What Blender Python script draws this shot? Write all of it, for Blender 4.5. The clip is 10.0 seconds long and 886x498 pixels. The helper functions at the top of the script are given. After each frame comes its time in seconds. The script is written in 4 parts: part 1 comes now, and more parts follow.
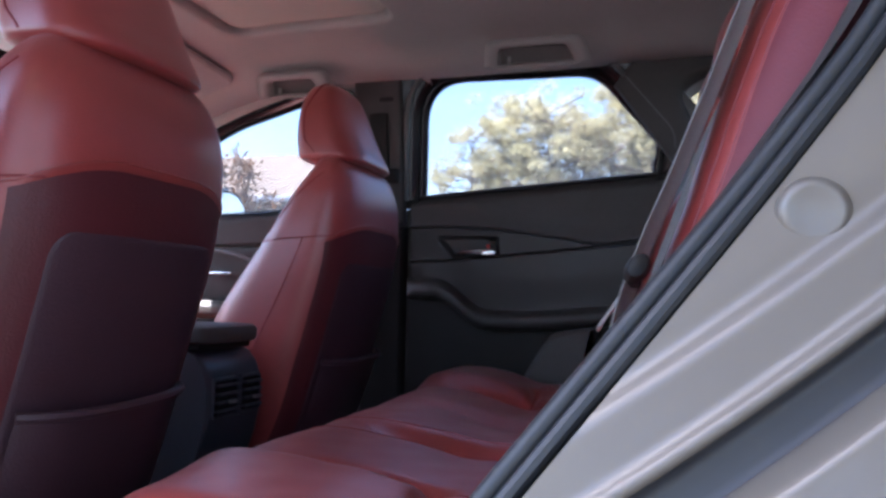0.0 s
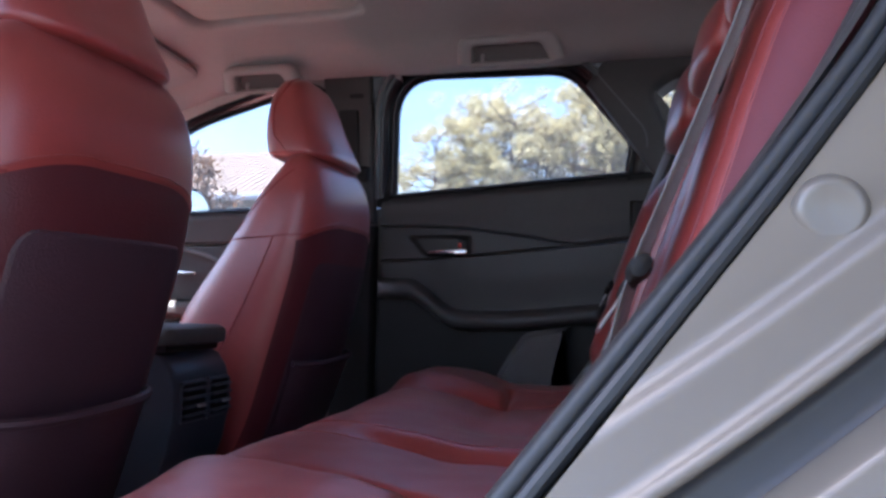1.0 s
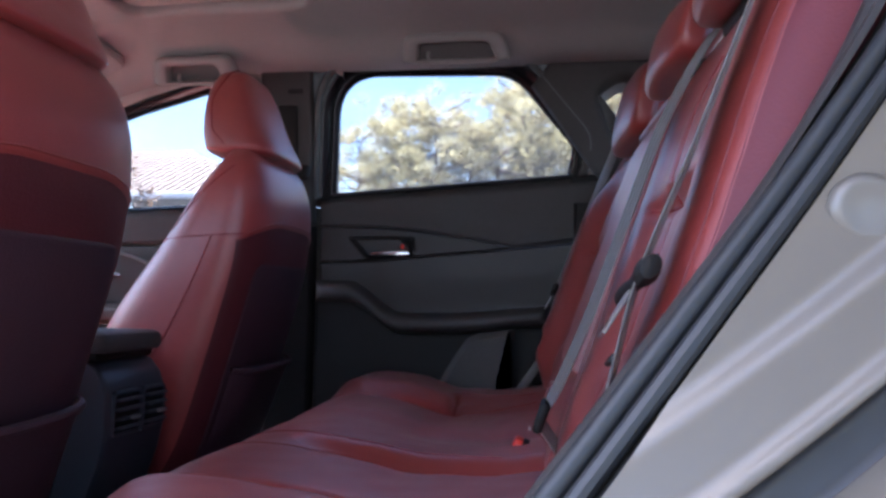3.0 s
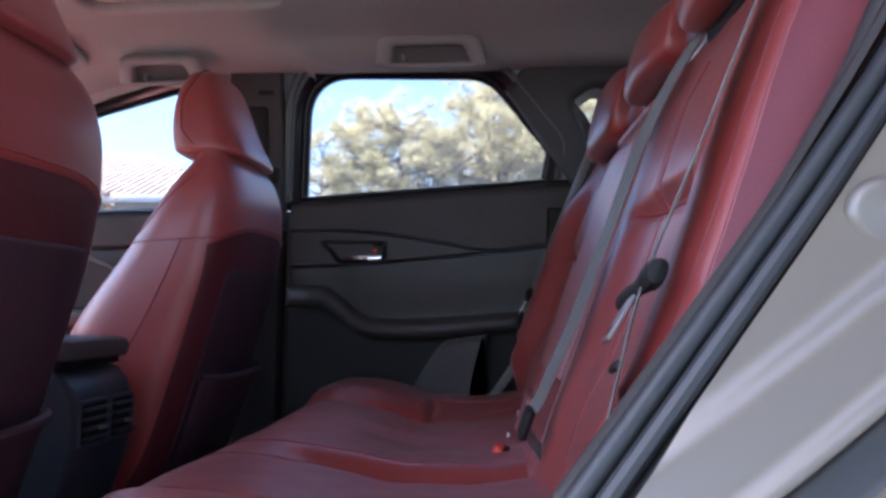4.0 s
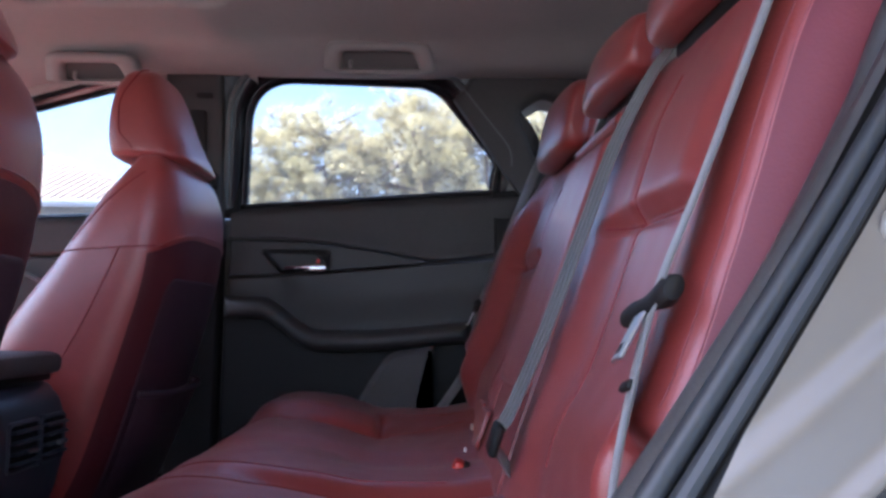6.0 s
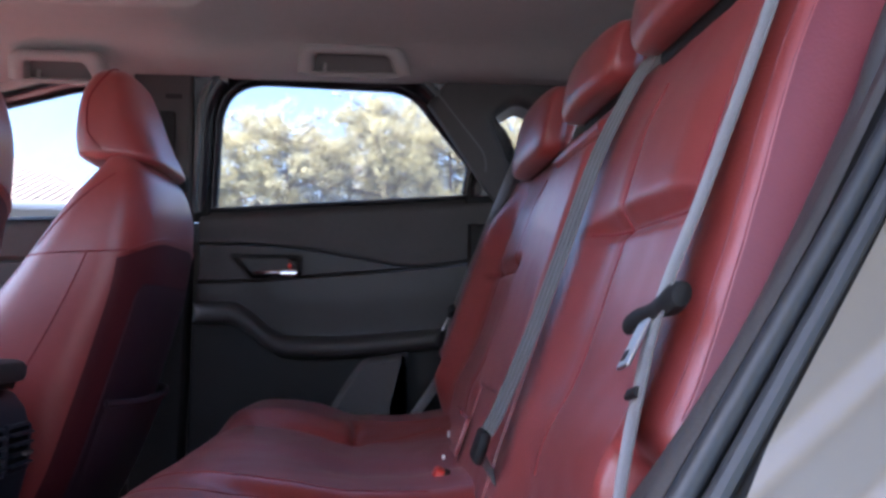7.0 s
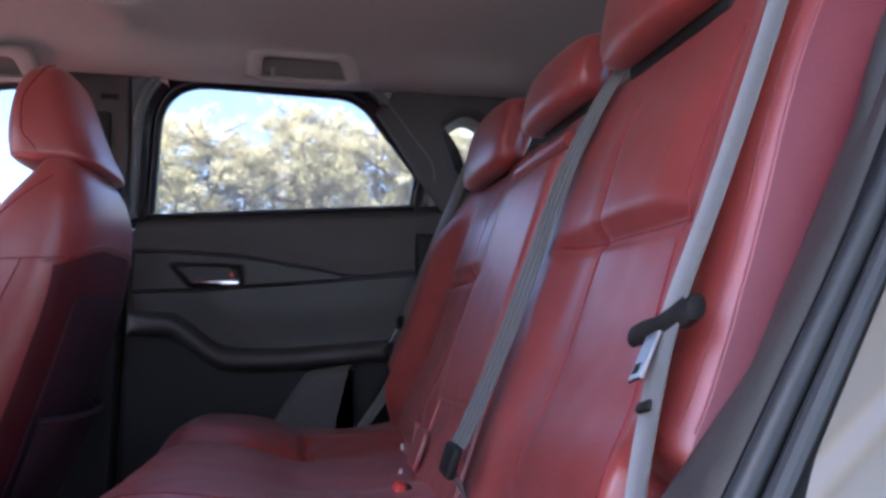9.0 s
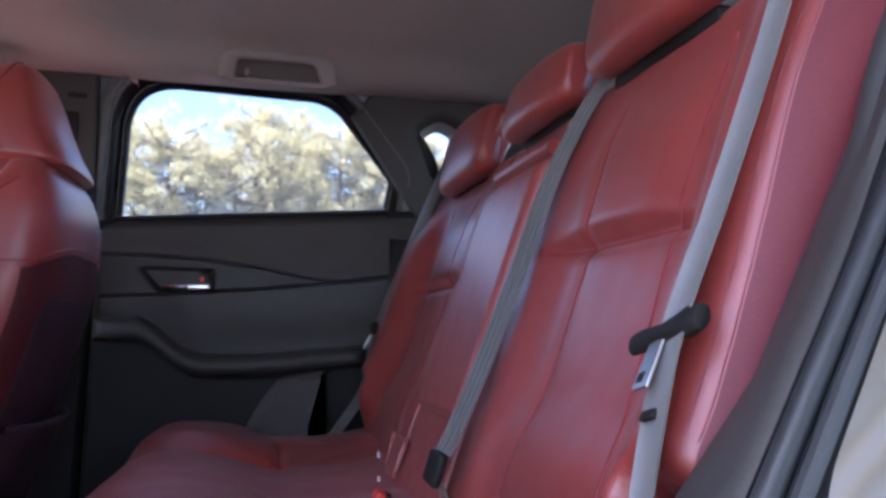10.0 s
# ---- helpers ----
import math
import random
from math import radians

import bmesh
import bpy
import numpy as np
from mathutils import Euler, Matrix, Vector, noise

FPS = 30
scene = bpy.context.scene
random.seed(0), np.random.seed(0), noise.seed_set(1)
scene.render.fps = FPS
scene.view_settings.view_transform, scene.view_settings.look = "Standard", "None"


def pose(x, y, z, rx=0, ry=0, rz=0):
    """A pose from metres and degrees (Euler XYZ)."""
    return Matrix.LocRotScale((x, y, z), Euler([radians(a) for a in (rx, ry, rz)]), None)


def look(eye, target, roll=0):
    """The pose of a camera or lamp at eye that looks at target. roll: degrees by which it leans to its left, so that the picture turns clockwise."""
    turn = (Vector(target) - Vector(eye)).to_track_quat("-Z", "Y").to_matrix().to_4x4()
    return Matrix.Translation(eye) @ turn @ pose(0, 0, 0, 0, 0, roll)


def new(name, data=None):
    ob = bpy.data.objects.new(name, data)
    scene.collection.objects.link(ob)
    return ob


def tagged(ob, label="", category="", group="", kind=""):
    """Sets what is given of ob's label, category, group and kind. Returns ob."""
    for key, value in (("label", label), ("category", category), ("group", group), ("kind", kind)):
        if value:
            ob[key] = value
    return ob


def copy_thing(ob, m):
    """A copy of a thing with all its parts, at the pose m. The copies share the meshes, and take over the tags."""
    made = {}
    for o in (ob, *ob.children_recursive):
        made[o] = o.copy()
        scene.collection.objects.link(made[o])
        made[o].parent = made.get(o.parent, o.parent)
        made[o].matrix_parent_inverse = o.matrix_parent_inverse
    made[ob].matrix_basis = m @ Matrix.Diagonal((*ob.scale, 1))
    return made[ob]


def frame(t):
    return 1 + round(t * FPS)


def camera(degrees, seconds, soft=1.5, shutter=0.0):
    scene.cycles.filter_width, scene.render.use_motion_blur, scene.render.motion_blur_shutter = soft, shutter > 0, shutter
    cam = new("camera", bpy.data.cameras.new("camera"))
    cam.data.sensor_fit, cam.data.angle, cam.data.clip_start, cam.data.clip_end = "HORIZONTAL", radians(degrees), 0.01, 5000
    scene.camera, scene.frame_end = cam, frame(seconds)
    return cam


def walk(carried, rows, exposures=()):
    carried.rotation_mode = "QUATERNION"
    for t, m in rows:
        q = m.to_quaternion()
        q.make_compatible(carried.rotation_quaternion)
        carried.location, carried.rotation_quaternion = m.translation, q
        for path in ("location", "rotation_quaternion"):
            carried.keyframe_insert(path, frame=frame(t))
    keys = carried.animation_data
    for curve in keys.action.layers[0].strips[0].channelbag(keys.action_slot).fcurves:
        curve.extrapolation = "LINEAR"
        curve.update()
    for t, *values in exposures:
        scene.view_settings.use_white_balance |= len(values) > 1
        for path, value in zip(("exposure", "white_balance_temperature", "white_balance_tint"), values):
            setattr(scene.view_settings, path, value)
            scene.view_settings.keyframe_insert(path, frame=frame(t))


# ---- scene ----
cam = camera(62.0, 10.0, soft=3.0)
PATH = [
    (0, (0.668, -1.173, 0.814), (0.06, 0.728, 0.953), 1.2),
    (0.5, (0.653, -1.165, 0.814), (0.094, 0.751, 0.953), 1.1),
    (1, (0.638, -1.157, 0.815), (0.128, 0.772, 0.954), 1.1),
    (1.5, (0.622, -1.15, 0.815), (0.165, 0.792, 0.954), 1.1),
    (2, (0.608, -1.143, 0.815), (0.2, 0.81, 0.956), 1.0),
    (2.5, (0.593, -1.136, 0.815), (0.237, 0.827, 0.958), 1.0),
    (4, (0.55, -1.116, 0.815), (0.345, 0.867, 0.979), 0.9),
    (4.5, (0.536, -1.11, 0.817), (0.382, 0.877, 0.987), 0.9),
    (5, (0.522, -1.104, 0.818), (0.419, 0.886, 0.995), 0.9),
    (5.5, (0.507, -1.098, 0.819), (0.456, 0.892, 1.003), 0.8),
    (7, (0.465, -1.082, 0.821), (0.566, 0.905, 1.027), 0.7),
    (7.5, (0.45, -1.077, 0.821), (0.604, 0.906, 1.036), 0.6),
    (8, (0.437, -1.071, 0.822), (0.64, 0.906, 1.043), 0.7),
    (8.5, (0.422, -1.067, 0.822), (0.678, 0.903, 1.051), 0.7),
    (9, (0.409, -1.061, 0.822), (0.713, 0.901, 1.058), 0.6),
    (9.5, (0.395, -1.056, 0.823), (0.75, 0.897, 1.067), 0.6),
    (10, (0.382, -1.051, 0.824), (0.785, 0.892, 1.074), 0.7),
]
walk(cam, [(t, look(eye, target, roll)) for t, eye, target, roll in PATH], exposures=[(0, 3.48, 5650, 17), (10, 3.76, 5650, 17)])

# ---- daylight ----
SUN_DIR = Vector((-0.47, -0.09, 0.88)).normalized()
world = bpy.data.worlds.new("world")
scene.world = world
world.use_nodes = True
wn = world.node_tree
sky = wn.nodes.new("ShaderNodeTexSky")
sky.sky_type = "NISHITA"
sky.sun_disc = False
sky.sun_elevation = math.asin(SUN_DIR.z)
sky.sun_rotation = math.atan2(SUN_DIR.x, SUN_DIR.y)
sky.dust_density = 1.6
sky.ozone_density = 0.6
wn.links.new(sky.outputs[0], wn.nodes["Background"].inputs[0])
wn.nodes["Background"].inputs[1].default_value = 0.085
sun_data = bpy.data.lights.new("sun", "SUN")
sun_data.energy = 5.0
sun_data.angle = radians(0.6)
sun_data.color = (1.0, 0.95, 0.87)
sun = new("sun", sun_data)
sun.matrix_world = look(SUN_DIR * 40, (0, 0, 0))


# ---- materials ----
def material(name, color, rough=0.5, metal=0.0, vary=0.12, scale=6.0, grain=0.0, grain_scale=600.0, coat=0.0, spec=0.5, second=None, cells=False, sheen=0.0, coat_rough=0.06):
    """A surface with colour and roughness that vary at two scales, and fine relief."""
    m = bpy.data.materials.new(name)
    m.use_nodes = True
    nt = m.node_tree
    b = nt.nodes["Principled BSDF"]
    b.inputs["Metallic"].default_value = metal
    b.inputs["Specular IOR Level"].default_value = spec
    b.inputs["Coat Weight"].default_value = coat
    b.inputs["Coat Roughness"].default_value = coat_rough
    b.inputs["Sheen Weight"].default_value = sheen
    tc = nt.nodes.new("ShaderNodeTexCoord")
    broad = nt.nodes.new("ShaderNodeTexNoise")
    broad.inputs["Scale"].default_value = scale
    broad.inputs["Detail"].default_value = 5.0
    fine = nt.nodes.new("ShaderNodeTexNoise")
    fine.inputs["Scale"].default_value = scale * 14
    fine.inputs["Detail"].default_value = 3.0
    for n in (broad, fine):
        nt.links.new(tc.outputs["Object"], n.inputs["Vector"])
    add = nt.nodes.new("ShaderNodeMath")
    add.operation = "MULTIPLY_ADD"
    add.inputs[1].default_value = 0.35
    nt.links.new(fine.outputs[0], add.inputs[0])
    half = nt.nodes.new("ShaderNodeMath")
    half.operation = "MULTIPLY"
    half.inputs[1].default_value = 0.65
    nt.links.new(broad.outputs[0], half.inputs[0])
    nt.links.new(half.outputs[0], add.inputs[2])
    ramp = nt.nodes.new("ShaderNodeValToRGB")
    ramp.color_ramp.elements[0].position = 0.3
    ramp.color_ramp.elements[1].position = 0.7
    lo = [c * (1 - vary) for c in color]
    hi = [min(1, c * (1 + vary)) for c in (second or color)]
    ramp.color_ramp.elements[0].color = (*lo, 1)
    ramp.color_ramp.elements[1].color = (*hi, 1)
    nt.links.new(add.outputs[0], ramp.inputs[0])
    nt.links.new(ramp.outputs[0], b.inputs["Base Color"])
    rr = nt.nodes.new("ShaderNodeMapRange")
    rr.inputs["To Min"].default_value = max(0.02, rough - 0.07)
    rr.inputs["To Max"].default_value = min(1, rough + 0.07)
    nt.links.new(add.outputs[0], rr.inputs["Value"])
    nt.links.new(rr.outputs[0], b.inputs["Roughness"])
    if grain:
        g = nt.nodes.new("ShaderNodeTexVoronoi" if cells else "ShaderNodeTexNoise")
        g.inputs["Scale"].default_value = grain_scale
        nt.links.new(tc.outputs["Object"], g.inputs["Vector"])
        bump = nt.nodes.new("ShaderNodeBump")
        bump.inputs["Strength"].default_value = grain
        bump.inputs["Distance"].default_value = 0.002
        nt.links.new(g.outputs[0], bump.inputs["Height"])
        soft = nt.nodes.new("ShaderNodeBump")
        soft.inputs["Strength"].default_value = grain * 0.6
        soft.inputs["Distance"].default_value = 0.006
        nt.links.new(broad.outputs[0], soft.inputs["Height"])
        nt.links.new(bump.outputs[0], soft.inputs["Normal"])
        nt.links.new(soft.outputs[0], b.inputs["Normal"])
    return m


def glass_material(name, tint=(1, 1, 1)):
    """A thin clear pane: mostly see-through with a mirror's gloss at a slant."""
    m = bpy.data.materials.new(name)
    m.use_nodes = True
    nt = m.node_tree
    nt.nodes.remove(nt.nodes["Principled BSDF"])
    clear = nt.nodes.new("ShaderNodeBsdfTransparent")
    clear.inputs[0].default_value = (*tint, 1)
    gloss = nt.nodes.new("ShaderNodeBsdfGlossy")
    gloss.inputs["Roughness"].default_value = 0.02
    fres = nt.nodes.new("ShaderNodeFresnel")
    fres.inputs[0].default_value = 1.35
    mix = nt.nodes.new("ShaderNodeMixShader")
    nt.links.new(fres.outputs[0], mix.inputs[0])
    # haze put over the view: a little translucent white scatters daylight
    haze = nt.nodes.new("ShaderNodeBsdfTranslucent")
    haze.inputs[0].default_value = (0.9, 0.88, 0.84, 1)
    overlay = nt.nodes.new("ShaderNodeMixShader")
    overlay.inputs[0].default_value = 0.035
    nt.links.new(clear.outputs[0], overlay.inputs[1])
    nt.links.new(haze.outputs[0], overlay.inputs[2])
    nt.links.new(overlay.outputs[0], mix.inputs[1])
    nt.links.new(gloss.outputs[0], mix.inputs[2])
    nt.links.new(mix.outputs[0], nt.nodes["Material Output"].inputs[0])
    return m


def leaf_material(name, a, b_):
    """Needles and leaves: some light comes through them."""
    m = material(name, a, 0.6, vary=0.3, scale=0.35, second=b_)
    nt = m.node_tree
    out = nt.nodes["Material Output"]
    ramp = next(n for n in nt.nodes if n.type == "VALTORGB")
    tr = nt.nodes.new("ShaderNodeBsdfTranslucent")
    nt.links.new(ramp.outputs[0], tr.inputs[0])
    mix = nt.nodes.new("ShaderNodeMixShader")
    mix.inputs[0].default_value = 0.5
    nt.links.new(nt.nodes["Principled BSDF"].outputs[0], mix.inputs[1])
    nt.links.new(tr.outputs[0], mix.inputs[2])
    nt.links.new(mix.outputs[0], out.inputs[0])
    return m


LEATHER = material("red_leather", (0.29, 0.039, 0.033), 0.44, vary=0.1, scale=5, grain=0.15, grain_scale=420, cells=True, spec=0.5, coat=0.6, coat_rough=0.32, sheen=0.07)
FLANK = material("shaded_red_side_leather", (0.14, 0.020, 0.026), 0.52, vary=0.1, scale=5, grain=0.1, grain_scale=420, cells=True, spec=0.35)
PLUM_PANEL = material("plum_grey_leatherette_panel", (0.050, 0.024, 0.033), 0.5, vary=0.12, scale=6, grain=0.2, grain_scale=380, cells=True)
LEATHER_DARK = material("maroon_leatherette", (0.085, 0.014, 0.018), 0.48, vary=0.12, scale=6, grain=0.2, grain_scale=380, cells=True)
THREAD = material("red_thread", (0.24, 0.026, 0.03), 0.7, vary=0.2, scale=40)
STITCH_PINK = material("worn_red_stitching", (0.25, 0.055, 0.062), 0.6, vary=0.2, scale=60)
SOFT_BLACK = material("soft_black_trim", (0.066, 0.059, 0.056), 0.58, vary=0.15, scale=7, grain=0.25, grain_scale=520, cells=True, spec=0.38)
HARD_BLACK = material("hard_black_plastic", (0.014, 0.0122, 0.0115), 0.58, vary=0.15, scale=9, grain=0.15, grain_scale=700, spec=0.25)
GREY_TRIM = material("charcoal_plastic_trim", (0.044, 0.038, 0.035), 0.52, vary=0.12, scale=8, grain=0.2, grain_scale=600)
CONSOLE_BLUE = material("satin_black_console", (0.034, 0.041, 0.053), 0.34, vary=0.12, scale=10, grain=0.1, grain_scale=600)
GLOSS_BLACK = material("gloss_black_frame", (0.012, 0.012, 0.014), 0.22, vary=0.1, scale=5)
RUBBER = material("black_rubber_seal", (0.024, 0.025, 0.027), 0.46, vary=0.15, scale=12, grain=0.08, grain_scale=300)
HEADLINER = material("greige_headliner_cloth", (0.47, 0.435, 0.40), 0.9, vary=0.05, scale=4, grain=0.35, grain_scale=900, spec=0.2)
SHADE_CLOTH = material("pale_blind_cloth", (0.58, 0.54, 0.46), 0.9, vary=0.04, scale=5, grain=0.3, grain_scale=900, spec=0.2)
HANDLE_GREY = material("greige_plastic", (0.36, 0.33, 0.305), 0.5, vary=0.05, scale=8, grain=0.1, grain_scale=700)
CARPET = material("black_carpet", (0.012, 0.012, 0.013), 0.95, vary=0.3, scale=30, grain=0.6, grain_scale=500, spec=0.15)
CHROME = material("brushed_chrome", (0.72, 0.72, 0.74), 0.16, metal=1.0, vary=0.05, scale=30)
STEEL = material("plated_steel", (0.60, 0.59, 0.58), 0.34, metal=1.0, vary=0.06, scale=40)
WEBBING = material("grey_belt_webbing", (0.115, 0.105, 0.100), 0.48, vary=0.06, scale=20, grain=0.2, grain_scale=900, sheen=0.4)
BUTTON_RED = material("orange_red_button", (0.75, 0.06, 0.04), 0.4, vary=0.05, scale=20)
WHITE_MARK = material("white_plastic", (0.75, 0.72, 0.72), 0.35, vary=0.05, scale=20)
PAINT = material("greige_metallic_paint", (0.155, 0.134, 0.110), 0.40, metal=0.15, vary=0.03, scale=3, coat=0.3, coat_rough=0.12)
GLASS = glass_material("tinted_side_glass", (0.60, 0.625, 0.645))
# unseen rear pane, darkened to cut daylight on the front seat backs
DIM_REAR_GLASS = glass_material("dark_rear_glass", (0.22, 0.23, 0.24))
CLEAR_GLASS = glass_material("clear_windscreen_glass", (0.86, 0.89, 0.88))
ASPHALT = material("asphalt", (0.036, 0.035, 0.034), 0.9, vary=0.25, scale=0.6, grain=0.6, grain_scale=120)
BARK = material("pine_bark", (0.16, 0.115, 0.085), 0.9, vary=0.3, scale=5, grain=0.6, grain_scale=40)
NEEDLES = leaf_material("pine_needles", (0.38, 0.34, 0.16), (0.52, 0.45, 0.27))
SHRUB = leaf_material("russet_leaves", (0.16, 0.08, 0.05), (0.22, 0.13, 0.07))
ROOF_TILE = material("weathered_terracotta_tile", (0.20, 0.145, 0.110), 0.8, vary=0.15, scale=3, grain=0.4, grain_scale=60)
STUCCO = material("pale_stucco", (0.62, 0.58, 0.53), 0.9, vary=0.08, scale=2, grain=0.3, grain_scale=80)


# ---- mesh helpers ----
def smooth(a, b, v):
    t = min(1.0, max(0.0, (v - a) / (b - a)))
    return t * t * (3 - 2 * t)


def soft_table(v, table):
    """Interpolation with eased slopes (monotone Hermite)."""
    xs, ys = [r[0] for r in table], [r[1] for r in table]
    if v <= xs[0]:
        return ys[0]
    if v >= xs[-1]:
        return ys[-1]
    n = len(xs)
    slopes = [(ys[i + 1] - ys[i]) / (xs[i + 1] - xs[i]) for i in range(n - 1)]
    tang = [slopes[0]] + [(slopes[i - 1] + slopes[i]) / 2 if slopes[i - 1] * slopes[i] > 0 else 0 for i in range(1, n - 1)] + [slopes[-1]]
    for i in range(n - 1):
        if v <= xs[i + 1]:
            h = xs[i + 1] - xs[i]
            t = (v - xs[i]) / h
            return ((1 + 2 * t) * (1 - t) ** 2 * ys[i] + t * (1 - t) ** 2 * h * tang[i] + t * t * (3 - 2 * t) * ys[i + 1] + t * t * (t - 1) * h * tang[i + 1])


def thing(name, label, category, group="", kind="", at=(0, 0, 0)):
    ob = new(name)
    ob.location = at
    ob.empty_display_size = 0.05
    return tagged(ob, label, category, group, kind)


def part(name, bm, mat, parent=None, label="", sharp=35):
    me = bpy.data.meshes.new(name)
    bmesh.ops.recalc_face_normals(bm, faces=bm.faces)
    bm.to_mesh(me)
    bm.free()
    me.materials.append(mat)
    me.polygons.foreach_set("use_smooth", [True] * len(me.polygons))
    if sharp:
        me.set_sharp_from_angle(angle=radians(sharp))
    ob = new(name, me)
    if parent:
        ob.parent = parent
        up = parent.location if parent.parent is None else (0, 0, 0)
        ob.location = -Vector(up)
    return tagged(ob, label) if label else ob


def box(size, at=(0, 0, 0), bevel=0.0, seg=2, turn=None, bm=None):
    bm = bm or bmesh.new()
    made = bmesh.ops.create_cube(bm, size=1.0)["verts"]
    bmesh.ops.scale(bm, vec=size, verts=made)
    if bevel:
        edges = list({e for v in made for e in v.link_edges})
        made = list({v for f in bmesh.ops.bevel(bm, geom=edges, offset=bevel, segments=seg, profile=0.5, affect="EDGES")["faces"] for v in f.verts})
        seen, todo = set(made), list(made)
        while todo:
            for e in todo.pop().link_edges:
                for v in e.verts:
                    if v not in seen:
                        seen.add(v)
                        todo.append(v)
        made = list(seen)
    if turn:
        bmesh.ops.transform(bm, matrix=turn, verts=made)
    bmesh.ops.translate(bm, vec=at, verts=made)
    return bm


def grid(fn, us, vs, bm=None):
    """A sheet of fn(u, v)."""
    bm = bm or bmesh.new()
    rows = [[bm.verts.new(fn(u, v)) for v in vs] for u in us]
    for r, s in zip(rows, rows[1:]):
        for i in range(len(vs) - 1):
            bm.faces.new((r[i], s[i], s[i + 1], r[i + 1]))
    return bm


def loft(rings, caps=True, closed=True, bm=None):
    """Skin closed rings of equal count."""
    bm = bm or bmesh.new()
    rows = [[bm.verts.new(p) for p in ring] for ring in rings]
    n = len(rows[0])
    for r, s in zip(rows, rows[1:]):
        for i in range(n if closed else n - 1):
            j = (i + 1) % n
            bm.faces.new((r[i], r[j], s[j], s[i]))
    if caps:
        bm.faces.new(rows[0][::-1])
        bm.faces.new(rows[-1])
    return bm


def span(a, b, n):
    return [a + (b - a) * i / (n - 1) for i in range(n)]


def smooth_path(pts, n=8, closed=False):
    """Catmull-Rom through the points."""
    pts = [Vector(p) for p in pts]
    out, m = [], len(pts)
    for i in range(m if closed else m - 1):
        p0 = pts[(i - 1) % m] if closed or i else pts[0]
        p1, p2 = pts[i], pts[(i + 1) % m]
        p3 = pts[(i + 2) % m] if closed or i + 2 < m else pts[-1]
        for k in range(n):
            t = k / n
            out.append(0.5 * (2 * p1 + (p2 - p0) * t + (2 * p0 - 5 * p1 + 4 * p2 - p3) * t * t + (3 * p1 - p0 - 3 * p2 + p3) * t ** 3))
    if not closed:
        out.append(pts[-1])
    return out


def tube(pts, r, n=8, closed=False, squash=1.0, bm=None):
    """A round cord along the points; squash flattens it in its second direction."""
    pts = [Vector(p) for p in pts]
    rings, ref = [], None
    m = len(pts)
    for i, p in enumerate(pts):
        a = pts[i - 1] if i or closed else p
        b = pts[(i + 1) % m] if i + 1 < m or closed else p
        d = (b - a).normalized()
        if ref is None:
            ref = d.orthogonal().normalized()
        ref = (ref - d * ref.dot(d)).normalized()
        side = d.cross(ref)
        rings.append([p + r * (ref * math.cos(2 * math.pi * k / n) + squash * side * math.sin(2 * math.pi * k / n)) for k in range(n)])
    if closed:
        rings.append(rings[0])
    return loft(rings, caps=not closed, bm=bm)


def strap(pts, sides, width, thick=0.0014, bm=None):
    """Flat webbing along the points; sides are the directions of its width."""
    rings = []
    pts = [Vector(p) for p in pts]
    for i, (p, s) in enumerate(zip(pts, sides)):
        d = (pts[min(i + 1, len(pts) - 1)] - pts[max(i - 1, 0)]).normalized()
        s = Vector(s)
        s = (s - d * s.dot(d)).normalized()
        up = d.cross(s)
        w, h = width / 2, thick / 2
        rings.append([p + s * a + up * b for a, b in ((-w, -h * 0.4), (-w * 0.97, -h), (w * 0.97, -h), (w, -h * 0.4), (w, h * 0.4), (w * 0.97, h), (-w * 0.97, h), (-w, h * 0.4))])
    return loft(rings, bm=bm)


def round_poly(pts, radius, n=6):
    """A 2D loop with its corners rounded; radius is one number or one a corner."""
    out, m = [], len(pts)
    for i in range(m):
        a, p, b = Vector(pts[i - 1]), Vector(pts[i]), Vector(pts[(i + 1) % m])
        r = radius[i] if isinstance(radius, (list, tuple)) else radius
        u, v = (a - p), (b - p)
        d = min(r, u.length * 0.45, v.length * 0.45)
        s, e = p + u.normalized() * d, p + v.normalized() * d
        for k in range(n + 1):
            t = k / n
            out.append((1 - t) ** 2 * s + 2 * t * (1 - t) * p + t * t * e)
    return out


def grown(loop, d):
    """A 2D loop moved outwards by d (loop runs counter-clockwise)."""
    out, m = [], len(loop)
    for i in range(m):
        t = (loop[(i + 1) % m] - loop[i - 1])
        t = t.normalized() if t.length > 1e-9 else Vector((1, 0))
        out.append(loop[i] + Vector((t.y, -t.x)) * d)
    return out


def even(loop, n):
    """A closed 2D loop cut into n even steps."""
    m = len(loop)
    at = [0.0]
    for i in range(m):
        at.append(at[-1] + (loop[(i + 1) % m] - loop[i]).length)
    out, i = [], 0
    for k in range(n):
        d = at[-1] * k / n
        while at[i + 1] < d:
            i += 1
        t = (d - at[i]) / max(1e-9, at[i + 1] - at[i])
        out.append(loop[i].lerp(loop[(i + 1) % m], t))
    return out


def slab(loop, fn, depth, bevel=0.003):
    """A plate: the 2D loop laid by fn(a, b, lift), with rounded rim."""
    rings = [[fn(p.x, p.y, 0) for p in loop], [fn(p.x, p.y, depth - bevel) for p in loop], [fn(p.x, p.y, depth) for p in grown(loop, -bevel)]]
    return loft(rings)


